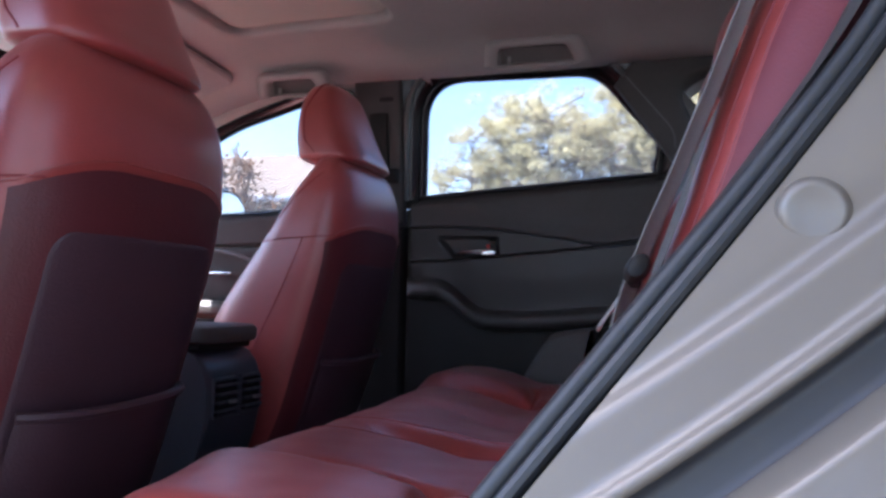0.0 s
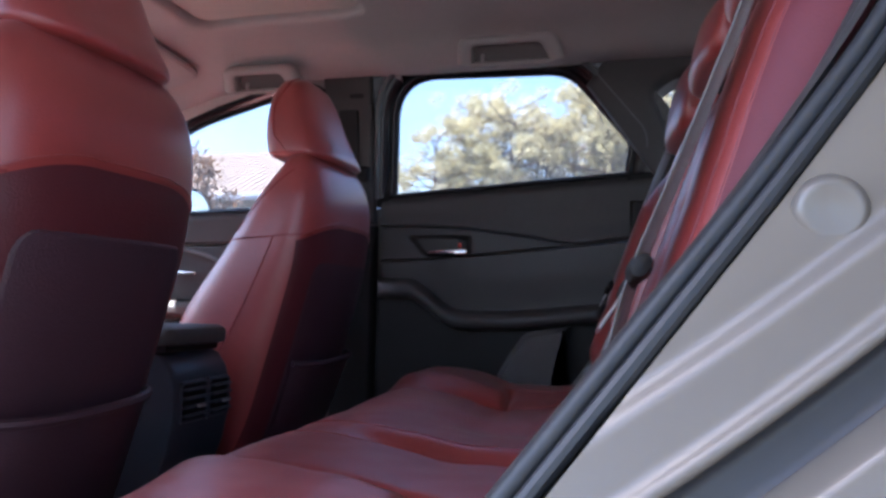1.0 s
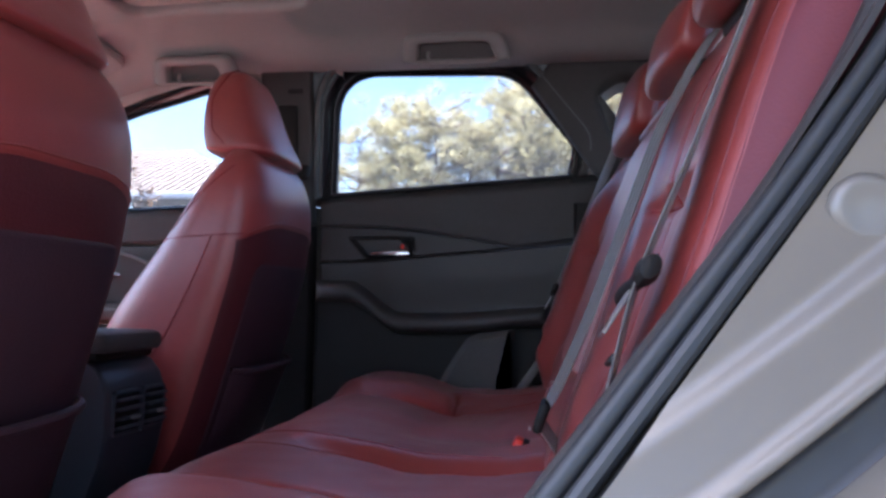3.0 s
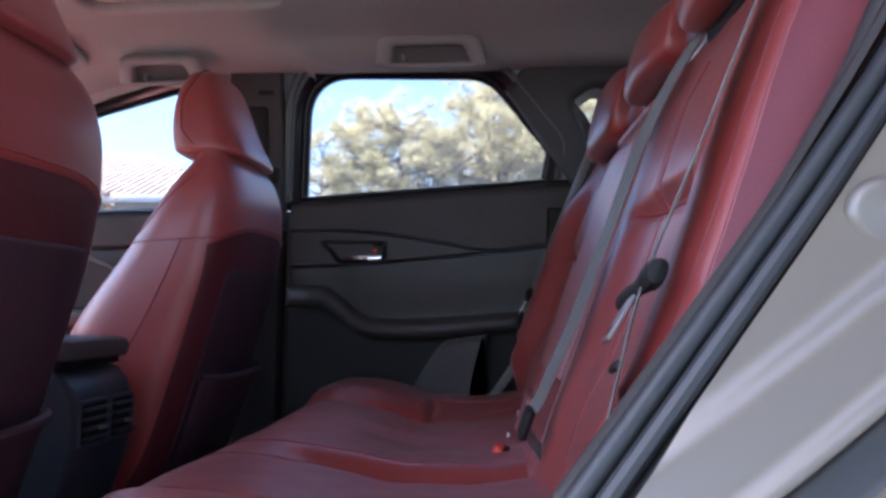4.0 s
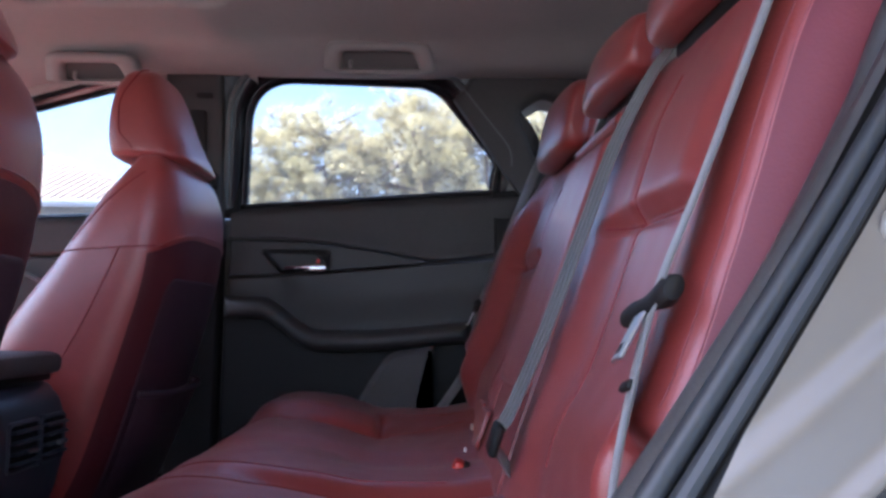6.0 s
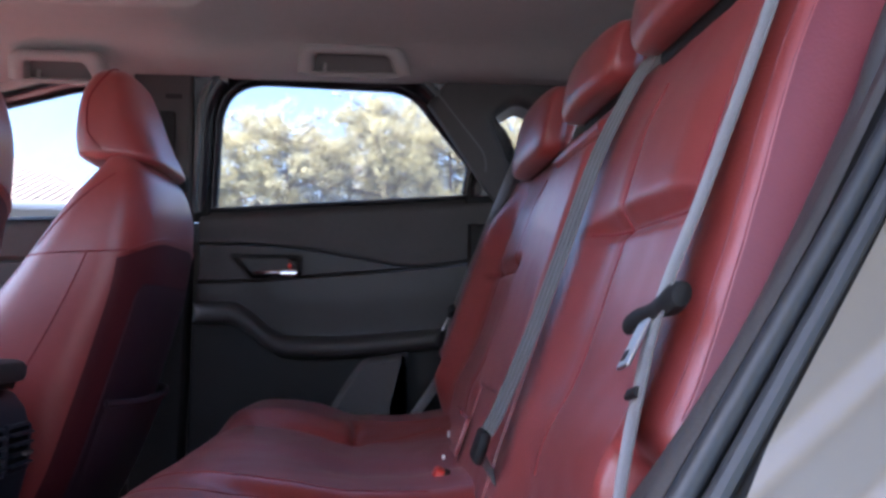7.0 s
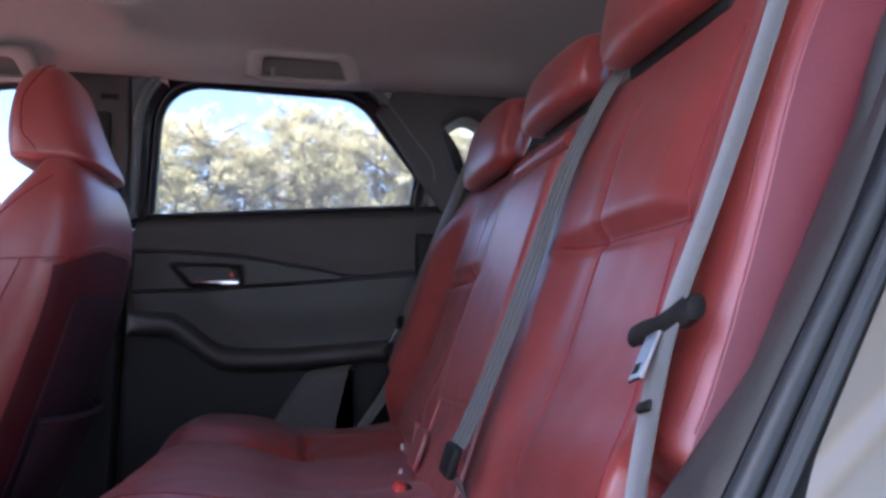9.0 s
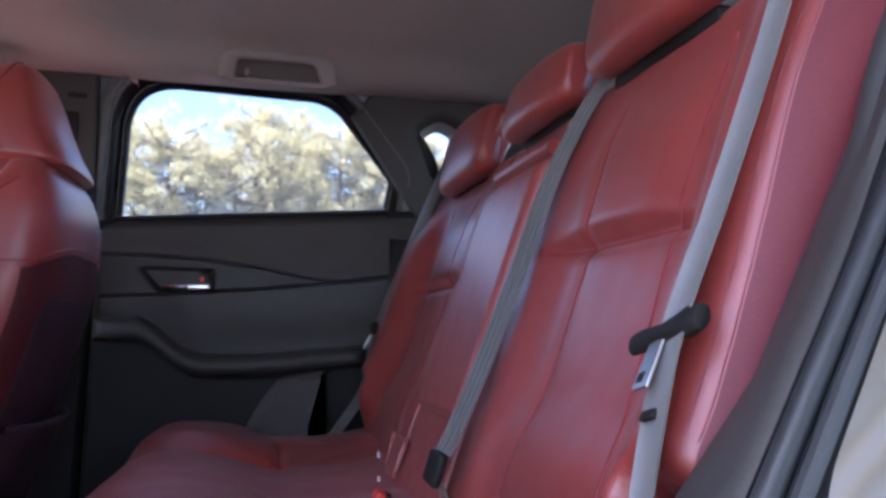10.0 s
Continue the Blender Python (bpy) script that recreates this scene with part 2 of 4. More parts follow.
def pad(xa, xb, lo, hi, yfn, edge=0.006, sink=0.014, nx=60, nz=24, out=-1):
    """A soft panel on a car's side, between the heights lo(x) and hi(x); its rim rolls in by sink."""
    def at(u, v):
        x = xa + (xb - xa) * u
        a, b = lo(x), hi(x)
        z = a + (b - a) * v
        gap = min(x - xa, xb - x, z - a, b - z)
        t = min(1.0, max(0.0, gap / edge))
        roll = sink * (1 - math.sqrt(1 - (1 - t) ** 2))
        return Vector((x, yfn(x, z) - out * roll, z))
    fine = lambda n: sorted({*span(0, 1, n), 0.004, 0.01, 0.02, 0.98, 0.99, 0.996})
    return grid(at, fine(nx), fine(nz))


# ---- the car's shell ----
# headliner cloth darkened: the handle hollow's shade is put into the colour
RECESS_GREY = material("shaded_greige_cloth", (0.17, 0.155, 0.145), 0.9, vary=0.05, scale=8, spec=0.2)
BAND_GREY = material("dark_reflection_grey", (0.040, 0.040, 0.043), 0.42, vary=0.08, scale=12)
SEAL_GREY = material("grey_door_seal", (0.12, 0.125, 0.12), 0.5, vary=0.1, scale=20)


def belt(x):
    return 1.103 + (x + 0.012) * 0.0715


def glass_y(x, z):
    return 0.782 - (z - 1.12) * 0.16


def roof_z(x, y):
    a = abs(y)
    z = soft_table(a, [(0, 1.464), (0.3, 1.461), (0.42, 1.458), (0.49, 1.454), (0.535, 1.446), (0.57, 1.432), (0.60, 1.421), (0.64, 1.416), (0.70, 1.420), (0.80, 1.43)])
    z -= 0.45 * max(0.0, -0.25 - x) ** 2 * (0.35 + 0.65 * min(1, a / 0.7))
    return z - 0.06 * max(0.0, x - 0.75) ** 2


def build_ceiling():
    """The headliner, with the sunroof's sunk opening in it."""
    hole = round_poly([(-0.39, -0.385), (0.045, -0.385), (0.045, 0.385), (-0.39, 0.385)], 0.06, 10)
    hole = even(hole, 220)
    mid = Vector((-0.15, 0.0))

    def rim(p):
        d = p - mid
        k = min((1.27 - mid.x if d.x > 0 else mid.x + 0.87) / max(1e-6, abs(d.x)), 0.715 / max(1e-6, abs(d.y)))
        return mid + d * k

    lay = lambda p, up=0.0: Vector((p.x, p.y, roof_z(p.x, p.y) + up))
    rings = [[lay(p, 0.05) for p in grown(hole, -0.003)], [lay(p, 0.016) for p in grown(hole, -0.003)], [lay(p, 0.005) for p in grown(hole, -0.001)], [lay(p, 0.0008) for p in grown(hole, 0.005)], [lay(p) for p in grown(hole, 0.012)]]
    for k in range(1, 25):
        t = k / 24
        rings.append([lay(p.lerp(rim(p), t)) for p in grown(hole, 0.012 * (1 - t))])
    edge = [rim(p) for p in hole]
    rings.append([Vector((p.x, p.y * 1.01, roof_z(p.x, p.y) + 0.02)) for p in edge])
    lining = part("ceiling", loft(rings, caps=False), HEADLINER, sharp=60)
    tagged(lining, "greige cloth headliner with a sunk sunroof opening", "headliner", kind="structure")
    shade = [Vector((p.x, p.y)) for p in grown(hole, -0.010)]
    part("sunroof_shade", slab(shade, lambda a, b, lift: Vector((a, b, roof_z(a, b) + 0.028 - lift)), 0.010), SHADE_CLOTH, lining, "closed cloth sunroof blind")
    visor = round_poly([(-0.80, 0.12), (-0.50, 0.12), (-0.50, 0.56), (-0.80, 0.56)], 0.03, 5)
    part("sun_visor", slab(visor, lambda a, b, lift: Vector((a, b, roof_z(a, b) - 0.004 - lift)), 0.014, 0.006), HEADLINER, lining, "greige sun visor folded up")
    return lining


def build_roof_and_body():
    body = thing("car_body", "greige metallic painted car body with rear side door open", "car body", kind="structure")
    # roof skin; its near edge is widened, unseen, to keep sun off the jamb
    part("roof_panel", grid(lambda x, y: Vector((x, y, roof_z(x, y * 0.9) + 0.055 - 0.02 * smooth(0.6, 0.78, abs(y)))), span(-0.92, 1.34, 30), span(-0.885, 0.775, 30)), PAINT, body)
    # lower skins
    part("side_panel", box((2.9, 0.03, 0.80), (0.05, 0.83, 0.675), 0.008), PAINT, body)
    part("centre_pillar", box((0.20, 0.03, 0.36), (-0.125, 0.775, 1.25), 0.006), HARD_BLACK, body)
    part("side_panel", box((1.20, 0.03, 0.80), (-0.72, -0.83, 0.675), 0.008), PAINT, body)
    part("side_sill", box((0.75, 0.12, 0.16), (0.22, -0.745, 0.31), 0.03, 3), PAINT, body)
    part("rear_panel", box((0.03, 1.62, 0.72), (1.52, 0, 0.64), 0.008), PAINT, body)
    part("bulkhead", box((0.03, 1.62, 0.72), (-1.40, 0, 0.62), 0.008), HARD_BLACK, body)
    part("dashboard", loft([[Vector((x, y, z)) for x, z in ((-1.385, 0.95), (-1.2, 0.985), (-1.0, 0.96), (-0.93, 0.90), (-0.97, 0.72), (-1.12, 0.55), (-1.385, 0.45))] for y in span(-0.74, 0.74, 5)]), SOFT_BLACK, body)
    part("windscreen", grid(lambda u, y: Vector((-1.40 + 0.58 * u, y, 1.0 + 0.37 * u)), span(0, 1, 4), span(-0.68, 0.68, 4)), CLEAR_GLASS, body).visible_shadow = False
    part("rear_glass", grid(lambda u, y: Vector((1.52 - 0.22 * u, y, 1.0 + 0.37 * u)), span(0, 1, 4), span(-0.62, 0.62, 4)), DIM_REAR_GLASS, body).visible_shadow = False
    part("roof_rail", tube([(-0.02, -0.72, 1.40), (-0.35, -0.725, 1.385), (-0.60, -0.725, 1.365), (-0.80, -0.71, 1.345)], 0.042, 12), GREY_TRIM, body)
    part("roof_rail", tube(smooth_path([(0.02, 0.735, 1.442), (-0.25, 0.735, 1.438), (-0.45, 0.735, 1.408), (-0.65, 0.73, 1.358), (-0.80, 0.72, 1.30)], 5), 0.040, 12), HEADLINER, body, "greige cloth-covered roof rail")
    for s in (1, -1):
        part("windscreen_pillar", tube([(-1.40, s * 0.74, 1.0), (-1.1, s * 0.735, 1.19), (-0.80, s * 0.71, 1.345)], 0.04, 10), GREY_TRIM, body)
        part("rear_pillar", tube([(1.52, s * 0.70, 1.0), (1.30, s * 0.66, 1.39)], 0.06, 10), GREY_TRIM, body)
    part("centre_pillar", loft([[Vector((x, y, z)) for x, y in ((-0.14, -0.81 + k), (-0.02, -0.81 + k), (-0.03, -0.73 + k), (-0.13, -0.73 + k))] for z, k in ((0.3, 0), (1.08, 0), (1.41, 0.07))]), PAINT, body)
    part("rear_quarter", box((0.62, 0.03, 0.42), (1.20, -0.75, 1.20), 0.006), PAINT, body)
    part("rear_quarter", box((0.62, 0.03, 0.86), (1.20, -0.80, 0.66), 0.006), PAINT, body)

    # the painted jamb behind the open door
    edge = [(0.30, 0.260), (0.45, 0.390), (0.6, 0.508), (0.7, 0.585), (0.8, 0.663), (0.9, 0.740), (1.0, 0.809), (1.1, 0.850), (1.2, 0.838), (1.3, 0.765), (1.42, 0.63)]
    jamb_x = lambda z: soft_table(z, edge)

    def out_y(z):
        return soft_table(z, [(0.3, -0.105), (0.6, -0.085), (0.7, -0.058), (0.8, -0.027), (0.9, 0.004), (1.0, 0.032), (1.2, 0.055), (1.42, 0.075)])

    def jamb_y(x, z):
        bow = 0.40 * max(0.0, x - 0.634) ** 2
        q = (x - 0.634) * 0.569 - (z - bow - 0.761) * 0.822
        y = -0.700 + out_y(z) - 0.004 * smooth(-0.10, -0.01, q)
        # three pressed ridges with a hollow between the lower two
        y -= 0.0075 * smooth(-0.008, 0.006, q)
        y -= 0.0070 * smooth(0.031, 0.041, q)
        y += 0.0220 * smooth(0.040, 0.052, q)
        y -= 0.0220 * smooth(0.069, 0.083, q)
        y -= 0.0080 * smooth(0.125, 0.140, q)
        y += 0.0200 * smooth(0.142, 0.175, q)
        return y

    def jamb(u, z):
        x = jamb_x(z) - 0.004 + u
        return Vector((x, jamb_y(x, z), z))

    us = span(0, 0.34, 170)
    panel = part("jamb_panel", grid(jamb, us, span(0.32, 1.40, 160)), PAINT, body, "greige metallic painted door jamb", sharp=0)
    # dark strip laid in the hollow, painted in place of a dark reflection
    def overlay(q, u):
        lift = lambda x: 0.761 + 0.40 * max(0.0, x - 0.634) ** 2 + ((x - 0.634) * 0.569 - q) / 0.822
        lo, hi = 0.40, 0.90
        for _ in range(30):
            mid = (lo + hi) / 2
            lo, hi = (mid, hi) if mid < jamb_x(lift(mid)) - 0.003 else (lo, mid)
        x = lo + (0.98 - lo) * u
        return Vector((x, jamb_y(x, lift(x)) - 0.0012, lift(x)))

    part("dark_band", grid(overlay, span(0.0455, 0.0715, 10), span(0, 1, 70)), BAND_GREY, panel, "dark grey band painted on the jamb as a reflection", sharp=0)
    cx, cz = 0.742, 0.869
    cy = jamb_y(cx, cz)
    stop = []
    for r, h in ((0.0205, 0.001), (0.0200, -0.0002), (0.0188, -0.0018), (0.0172, -0.0036), (0.0155, -0.0046), (0.0138, -0.0046), (0.011, -0.0040), (0.003, -0.0037)):
        stop.append([Vector((cx + r * math.cos(a), cy + h, cz + r * math.sin(a))) for a in span(0, 2 * math.pi, 49)[:-1]])
    part("plug", loft(stop), PAINT, panel, "round painted plug in the jamb", sharp=0)

    # rubber door seal: two ridges on a web, round the opening
    def along(z, a, y):
        d = (jamb_x(z + 0.01) - jamb_x(z - 0.01)) / 0.02
        k = 1 / math.sqrt(1 + d * d)
        return Vector((jamb_x(z) - a * k, y + out_y(z), z + a * d * k))

    zs = span(0.34, 1.38, 70)
    seal = thing("door_seal", "black rubber weatherstrip round the open door", "door seal", kind="structure")
    part("seal_ridge", tube([along(z, 0.0095, -0.699) for z in zs], 0.0058, 10), RUBBER, seal)
    part("seal_ridge", tube([along(z, 0.0195, -0.690) for z in zs], 0.0066, 14), RUBBER, seal)
    part("seal_web", grid(lambda z, a: along(z, a, -0.701 + 1.05 * max(0.0, a - 0.001)), zs, span(-0.002, 0.026, 6)), HARD_BLACK, seal)

    # plastic lining between seat and seal
    def lining_ring(z):
        w = 1 + 0.25 * smooth(0.82, 1.0, z)
        ring = [along(z, a * w, y) for a, y in ((0.0240, -0.682), (0.0270, -0.677), (0.0270, -0.670), (0.0250, -0.664))]
        rim = ring[-1]
        end = Vector((min(0.675 + 0.50 * (rim.z - 0.814), rim.x + 0.035), max(-0.630, rim.y + 0.014), rim.z))
        ring += [rim.lerp(end, t) + Vector((-0.003, -0.002, 0)) * math.sin(math.pi * t) for t in (0.3, 0.6, 0.85)]
        return ring + [end, end + Vector((0.010, 0.012, 0)), end + Vector((0.045, 0.05, 0)), end + Vector((0.12, 0.06, 0))]

    lining = part("wall_near", loft([lining_ring(z) for z in zs], caps=False, closed=False), GREY_TRIM)
    tagged(lining, "charcoal plastic pillar lining beside the rear seat", "trim panel", kind="structure")
    return body


def build_floor():
    fl = part("floor", box((2.9, 1.52, 0.04), (0.05, 0, 0.29), 0.004), CARPET)
    tagged(fl, "black carpeted car floor", "floor", kind="structure")
    part("tunnel", box((1.5, 0.26, 0.14), (-0.55, 0, 0.37), 0.05, 4), CARPET, fl)
    part("boot_floor", box((0.62, 1.40, 0.35), (1.19, 0, 0.50), 0.01), CARPET, fl)


# ---- doors on the far side ----
def build_rear_door():
    door = thing("door_1", "closed rear side door with black soft trim", "car door", kind="structure", at=(0.25, 0.79, 0.4))
    upper = lambda x: soft_table(x, [(-0.05, 1.014), (0.10, 1.013), (0.20, 1.006), (0.35, 0.984), (0.48, 0.9655), (0.56, 0.973), (0.72, 0.997)])
    lower = lambda x: soft_table(x, [(-0.05, 0.921), (0.10, 0.928), (0.30, 0.945), (0.48, 0.9625), (0.56, 0.970), (0.72, 0.993)])
    arm = lambda x: soft_table(x, [(-0.05, 0.873), (0.043, 0.873), (0.095, 0.846), (0.143, 0.808), (0.191, 0.791), (0.31, 0.792), (0.50, 0.809), (0.72, 0.83)])
    under = lambda x: arm(x) - soft_table(x, [(-0.05, 0.058), (0.14, 0.056), (0.3, 0.054), (0.72, 0.050)])

    part("upper_panel", pad(-0.048, 0.82, lambda x: upper(x) + 0.002, lambda x: belt(x) - 0.004,
         lambda x, z: 0.752 + 0.022 * smooth(belt(x) - 0.03, belt(x), z) - 0.006 * smooth(upper(x) + 0.05, upper(x), z), 0.006, 0.009, 70, 24), SOFT_BLACK, door)
    part("inlay_panel", pad(-0.046, 0.478, lambda x: lower(x) + 0.0012, lambda x: upper(x) - 0.0005,
         lambda x, z: 0.760 + 0.026 * cup(x, z, lower(x)), 0.003, 0.006, 110, 40), GREY_TRIM, door)
    part("middle_panel", pad(-0.050, 0.72, lambda x: arm(x) - 0.012, lambda x: lower(x) - 0.002,
         lambda x, z: 0.750 + 0.012 * smooth(arm(x) + 0.10, arm(x), z), 0.007, 0.014, 60, 30), GREY_TRIM, door)
    part("armrest", pad(-0.052, 0.56, under, arm,
         lambda x, z: 0.704 - 0.012 * smooth(0.1, 0.3, x) + 0.018 * smooth(0.03, -0.05, x), 0.026, 0.044, 70, 48), GREY_TRIM, door, "black padded armrest and door pull")
    part("lower_panel", pad(-0.055, 0.72, lambda x: 0.40, lambda x: under(x) + 0.012,
         lambda x, z: 0.752 - 0.03 * smooth(0.62, 0.46, z) * smooth(0.0, 0.1, x), 0.008, 0.014, 50, 30), HARD_BLACK, door)
    pocket = round_poly([(0.02, 0.45), (0.42, 0.45), (0.40, 0.60), (0.06, 0.60)], 0.03, 5)
    part("map_pocket", slab(pocket, lambda a, b, lift: Vector((a, 0.735 - lift - 0.02 * smooth(0.62, 0.46, b), b)), 0.03, 0.012), HARD_BLACK, door)

    # handle: dark cup, chrome lever and its lock tab
    cupm = round_poly([(0.086, 0.941), (0.200, 0.945), (0.199, 0.957), (0.172, 0.984), (0.046, 0.984)], [0.006, 0.004, 0.008, 0.010, 0.006], 5)
    part("handle_cup", loft([[Vector((p.x, 0.7575 + d, p.y)) for p in grown(cupm, g)] for g, d in ((0.001, 0.006), (0.0, 0.002), (-0.002, 0.004), (-0.006, 0.012), (-0.014, 0.016))]), GREY_TRIM, door)
    lever = [[Vector((x, 0.749 - 0.004 * math.sin(math.pi * t) + (h * c) * 0.5, 0.9435 + 0.0015 * t + 1.15 * h * s)) for c, s in ((math.cos(a), math.sin(a)) for a in span(0, 2 * math.pi, 13)[:-1])]
             for t, x, h in ((0, 0.094, 0.001), (0.1, 0.102, 0.0035), (0.4, 0.13, 0.0055), (0.7, 0.16, 0.0075), (0.95, 0.193, 0.0085), (1, 0.199, 0.006))]
    handle = part("door_handle", loft(lever), CHROME, door, "chrome inner door handle")
    part("lock_tab", box((0.009, 0.008, 0.012), (0.180, 0.752, 0.962), 0.003), BUTTON_RED, door, "small red lock tab")

    # window: glass, run channel, frame
    loop = round_poly([(-0.012, 1.103), (0.604, 1.147), (0.617, 1.226), (0.465, 1.408), (0.006, 1.418)], [0.006, 0.010, 0.014, 0.055, 0.11], 10)

    def ring(g, lift):
        return [Vector((p.x, glass_y(p.x, p.y) - lift, max(p.y, belt(p.x) - 0.006))) for p in grown(loop, g)]

    frame_ = part("window_frame", loft([ring(-0.001, -0.012), ring(0, 0.004), ring(0.005, 0.010), ring(0.012, 0.012), ring(0.014, 0.007), ring(0.018, 0.012), ring(0.024, 0.022), ring(0.036, 0.029), ring(0.075, 0.034), ring(0.125, 0.034), ring(0.13, -0.03)], caps=False), GLOSS_BLACK, door, "black window frame", sharp=50)
    chan = [p for p in grown(loop, 0.046)]
    chan = [p for p in chan if p.y > belt(p.x) + 0.0 or p.x < -0.05]
    start = max(range(len(chan)), key=lambda i: (chan[i] - chan[i - 1]).length)
    chan = chan[start:] + chan[:start]
    part("frame_seal", tube([(p.x, glass_y(p.x, p.y) - 0.040, p.y) for p in chan], 0.0075, 10), SEAL_GREY, door, "grey frame seal")
    part("belt_strip", tube([(x, glass_y(x, belt(x)) - 0.010, belt(x) - 0.001) for x in span(-0.03, 0.62, 12)], 0.006, 8), RUBBER, door)
    pane = part("window_pane", slab(grown(loop, 0.006), lambda a, b, lift: Vector((a, glass_y(a, b) + 0.004 + lift, b)), 0.004, 0.001), GLASS, door, "clear side glass")
    pane.visible_shadow = False
    part("corner_trim", slab(round_poly([(0.612, 1.115), (0.82, 1.125), (0.74, 1.27), (0.632, 1.238)], 0.006, 3), lambda a, b, lift: Vector((a, 0.772 - lift, b)), 0.014, 0.004), HARD_BLACK, door)
    return door


def cup(x, z, low):
    """How deep the handle's bowl is at a point of the inlay."""
    return smooth(0.05, 0.075, x + (z - 0.96) * 0.9) * smooth(0.212, 0.19, x) * smooth(low, low + 0.014, z) * smooth(0.992, 0.978, z)


def build_front_door():
    door = thing("door_2", "closed front side door with dark trim", "car door", kind="structure", at=(-0.6, 0.79, 0.4))
    top = lambda x: 1.068 + (x + 0.6) * 0.045
    part("upper_panel", pad(-1.15, -0.175, lambda x: 0.965 + 0.02 * (x + 0.6), lambda x: top(x) - 0.004, lambda x, z: 0.745 + 0.02 * smooth(top(x) - 0.03, top(x), z), 0.008, 0.016, 40, 14), SOFT_BLACK, door)
    part("middle_panel", pad(-1.15, -0.175, lambda x: 0.80, lambda x: 0.961 + 0.02 * (x + 0.6), lambda x, z: 0.752, 0.006, 0.012, 40, 14), GREY_TRIM, door)
    part("armrest", pad(-0.95, -0.22, lambda x: 0.745, lambda x: 0.80, lambda x, z: 0.69, 0.02, 0.05, 30, 14), SOFT_BLACK, door)
    part("lower_panel", pad(-1.15, -0.175, lambda x: 0.40, lambda x: 0.745, lambda x, z: 0.752, 0.008, 0.014, 30, 14), HARD_BLACK, door)
    part("door_handle", box((0.075, 0.012, 0.011), (-0.640, 0.735, 0.880), 0.004), CHROME, door, "chrome inner door handle")
    part("pull_trim", tube(smooth_path([(-0.78, 0.735, 0.965), (-0.64, 0.733, 0.948), (-0.55, 0.733, 0.925), (-0.47, 0.738, 0.88)], 5), 0.006, 8), SEAL_GREY, door, "satin grey door pull trim")
    loop = round_poly([(-1.16, 1.045), (-0.215, 1.085), (-0.215, 1.388), (-0.34, 1.385), (-0.60, 1.318), (-0.88, 1.195)], [0.01, 0.01, 0.05, 0.03, 0.05, 0.05], 6)
    gy = lambda z: 0.775 - (z - 1.08) * 0.16

    def ring(g, lift):
        return [Vector((p.x, gy(p.y) - lift, max(p.y, top(p.x) - 0.008))) for p in grown(loop, g)]

    part("window_frame", loft([ring(-0.001, -0.012), ring(0, 0.006), ring(0.006, 0.014), ring(0.012, 0.020), ring(0.018, 0.024), ring(0.026, 0.026), ring(0.030, 0.010)], caps=False), GLOSS_BLACK, door, "black window frame", sharp=50)
    part("window_pane", slab(grown(loop, 0.006), lambda a, b, lift: Vector((a, gy(b) + 0.004 + lift, b)), 0.004, 0.001), GLASS, door).visible_shadow = False
    mirror = thing("wing_mirror", "black wing mirror outside the front door", "mirror", at=(-0.80, 0.93, 1.06))
    part("housing", loft([[Vector((-0.80 + x, 0.95 + w * math.cos(a), 1.10 + h * math.sin(a))) for a in span(0, 2 * math.pi, 25)[:-1]] for x, w, h in ((-0.10, 0.02, 0.015), (-0.09, 0.07, 0.045), (-0.04, 0.10, 0.065), (0.02, 0.108, 0.072), (0.03, 0.104, 0.068), (0.026, 0.096, 0.060))]), GLOSS_BLACK, mirror)
    part("mirror_glass", loft([[Vector((-0.772 + d, 0.95 + 0.094 * math.cos(a), 1.10 + 0.058 * math.sin(a))) for a in span(0, 2 * math.pi, 25)[:-1]] for d in (0, 0.003)]), material("mirror", (0.9, 0.9, 0.9), 0.09, metal=1, vary=0.01), mirror, "silvered mirror glass")
    part("stalk", tube([(-0.83, 0.80, 1.05), (-0.82, 0.87, 1.06), (-0.81, 0.92, 1.08)], 0.022, 10), GLOSS_BLACK, mirror)


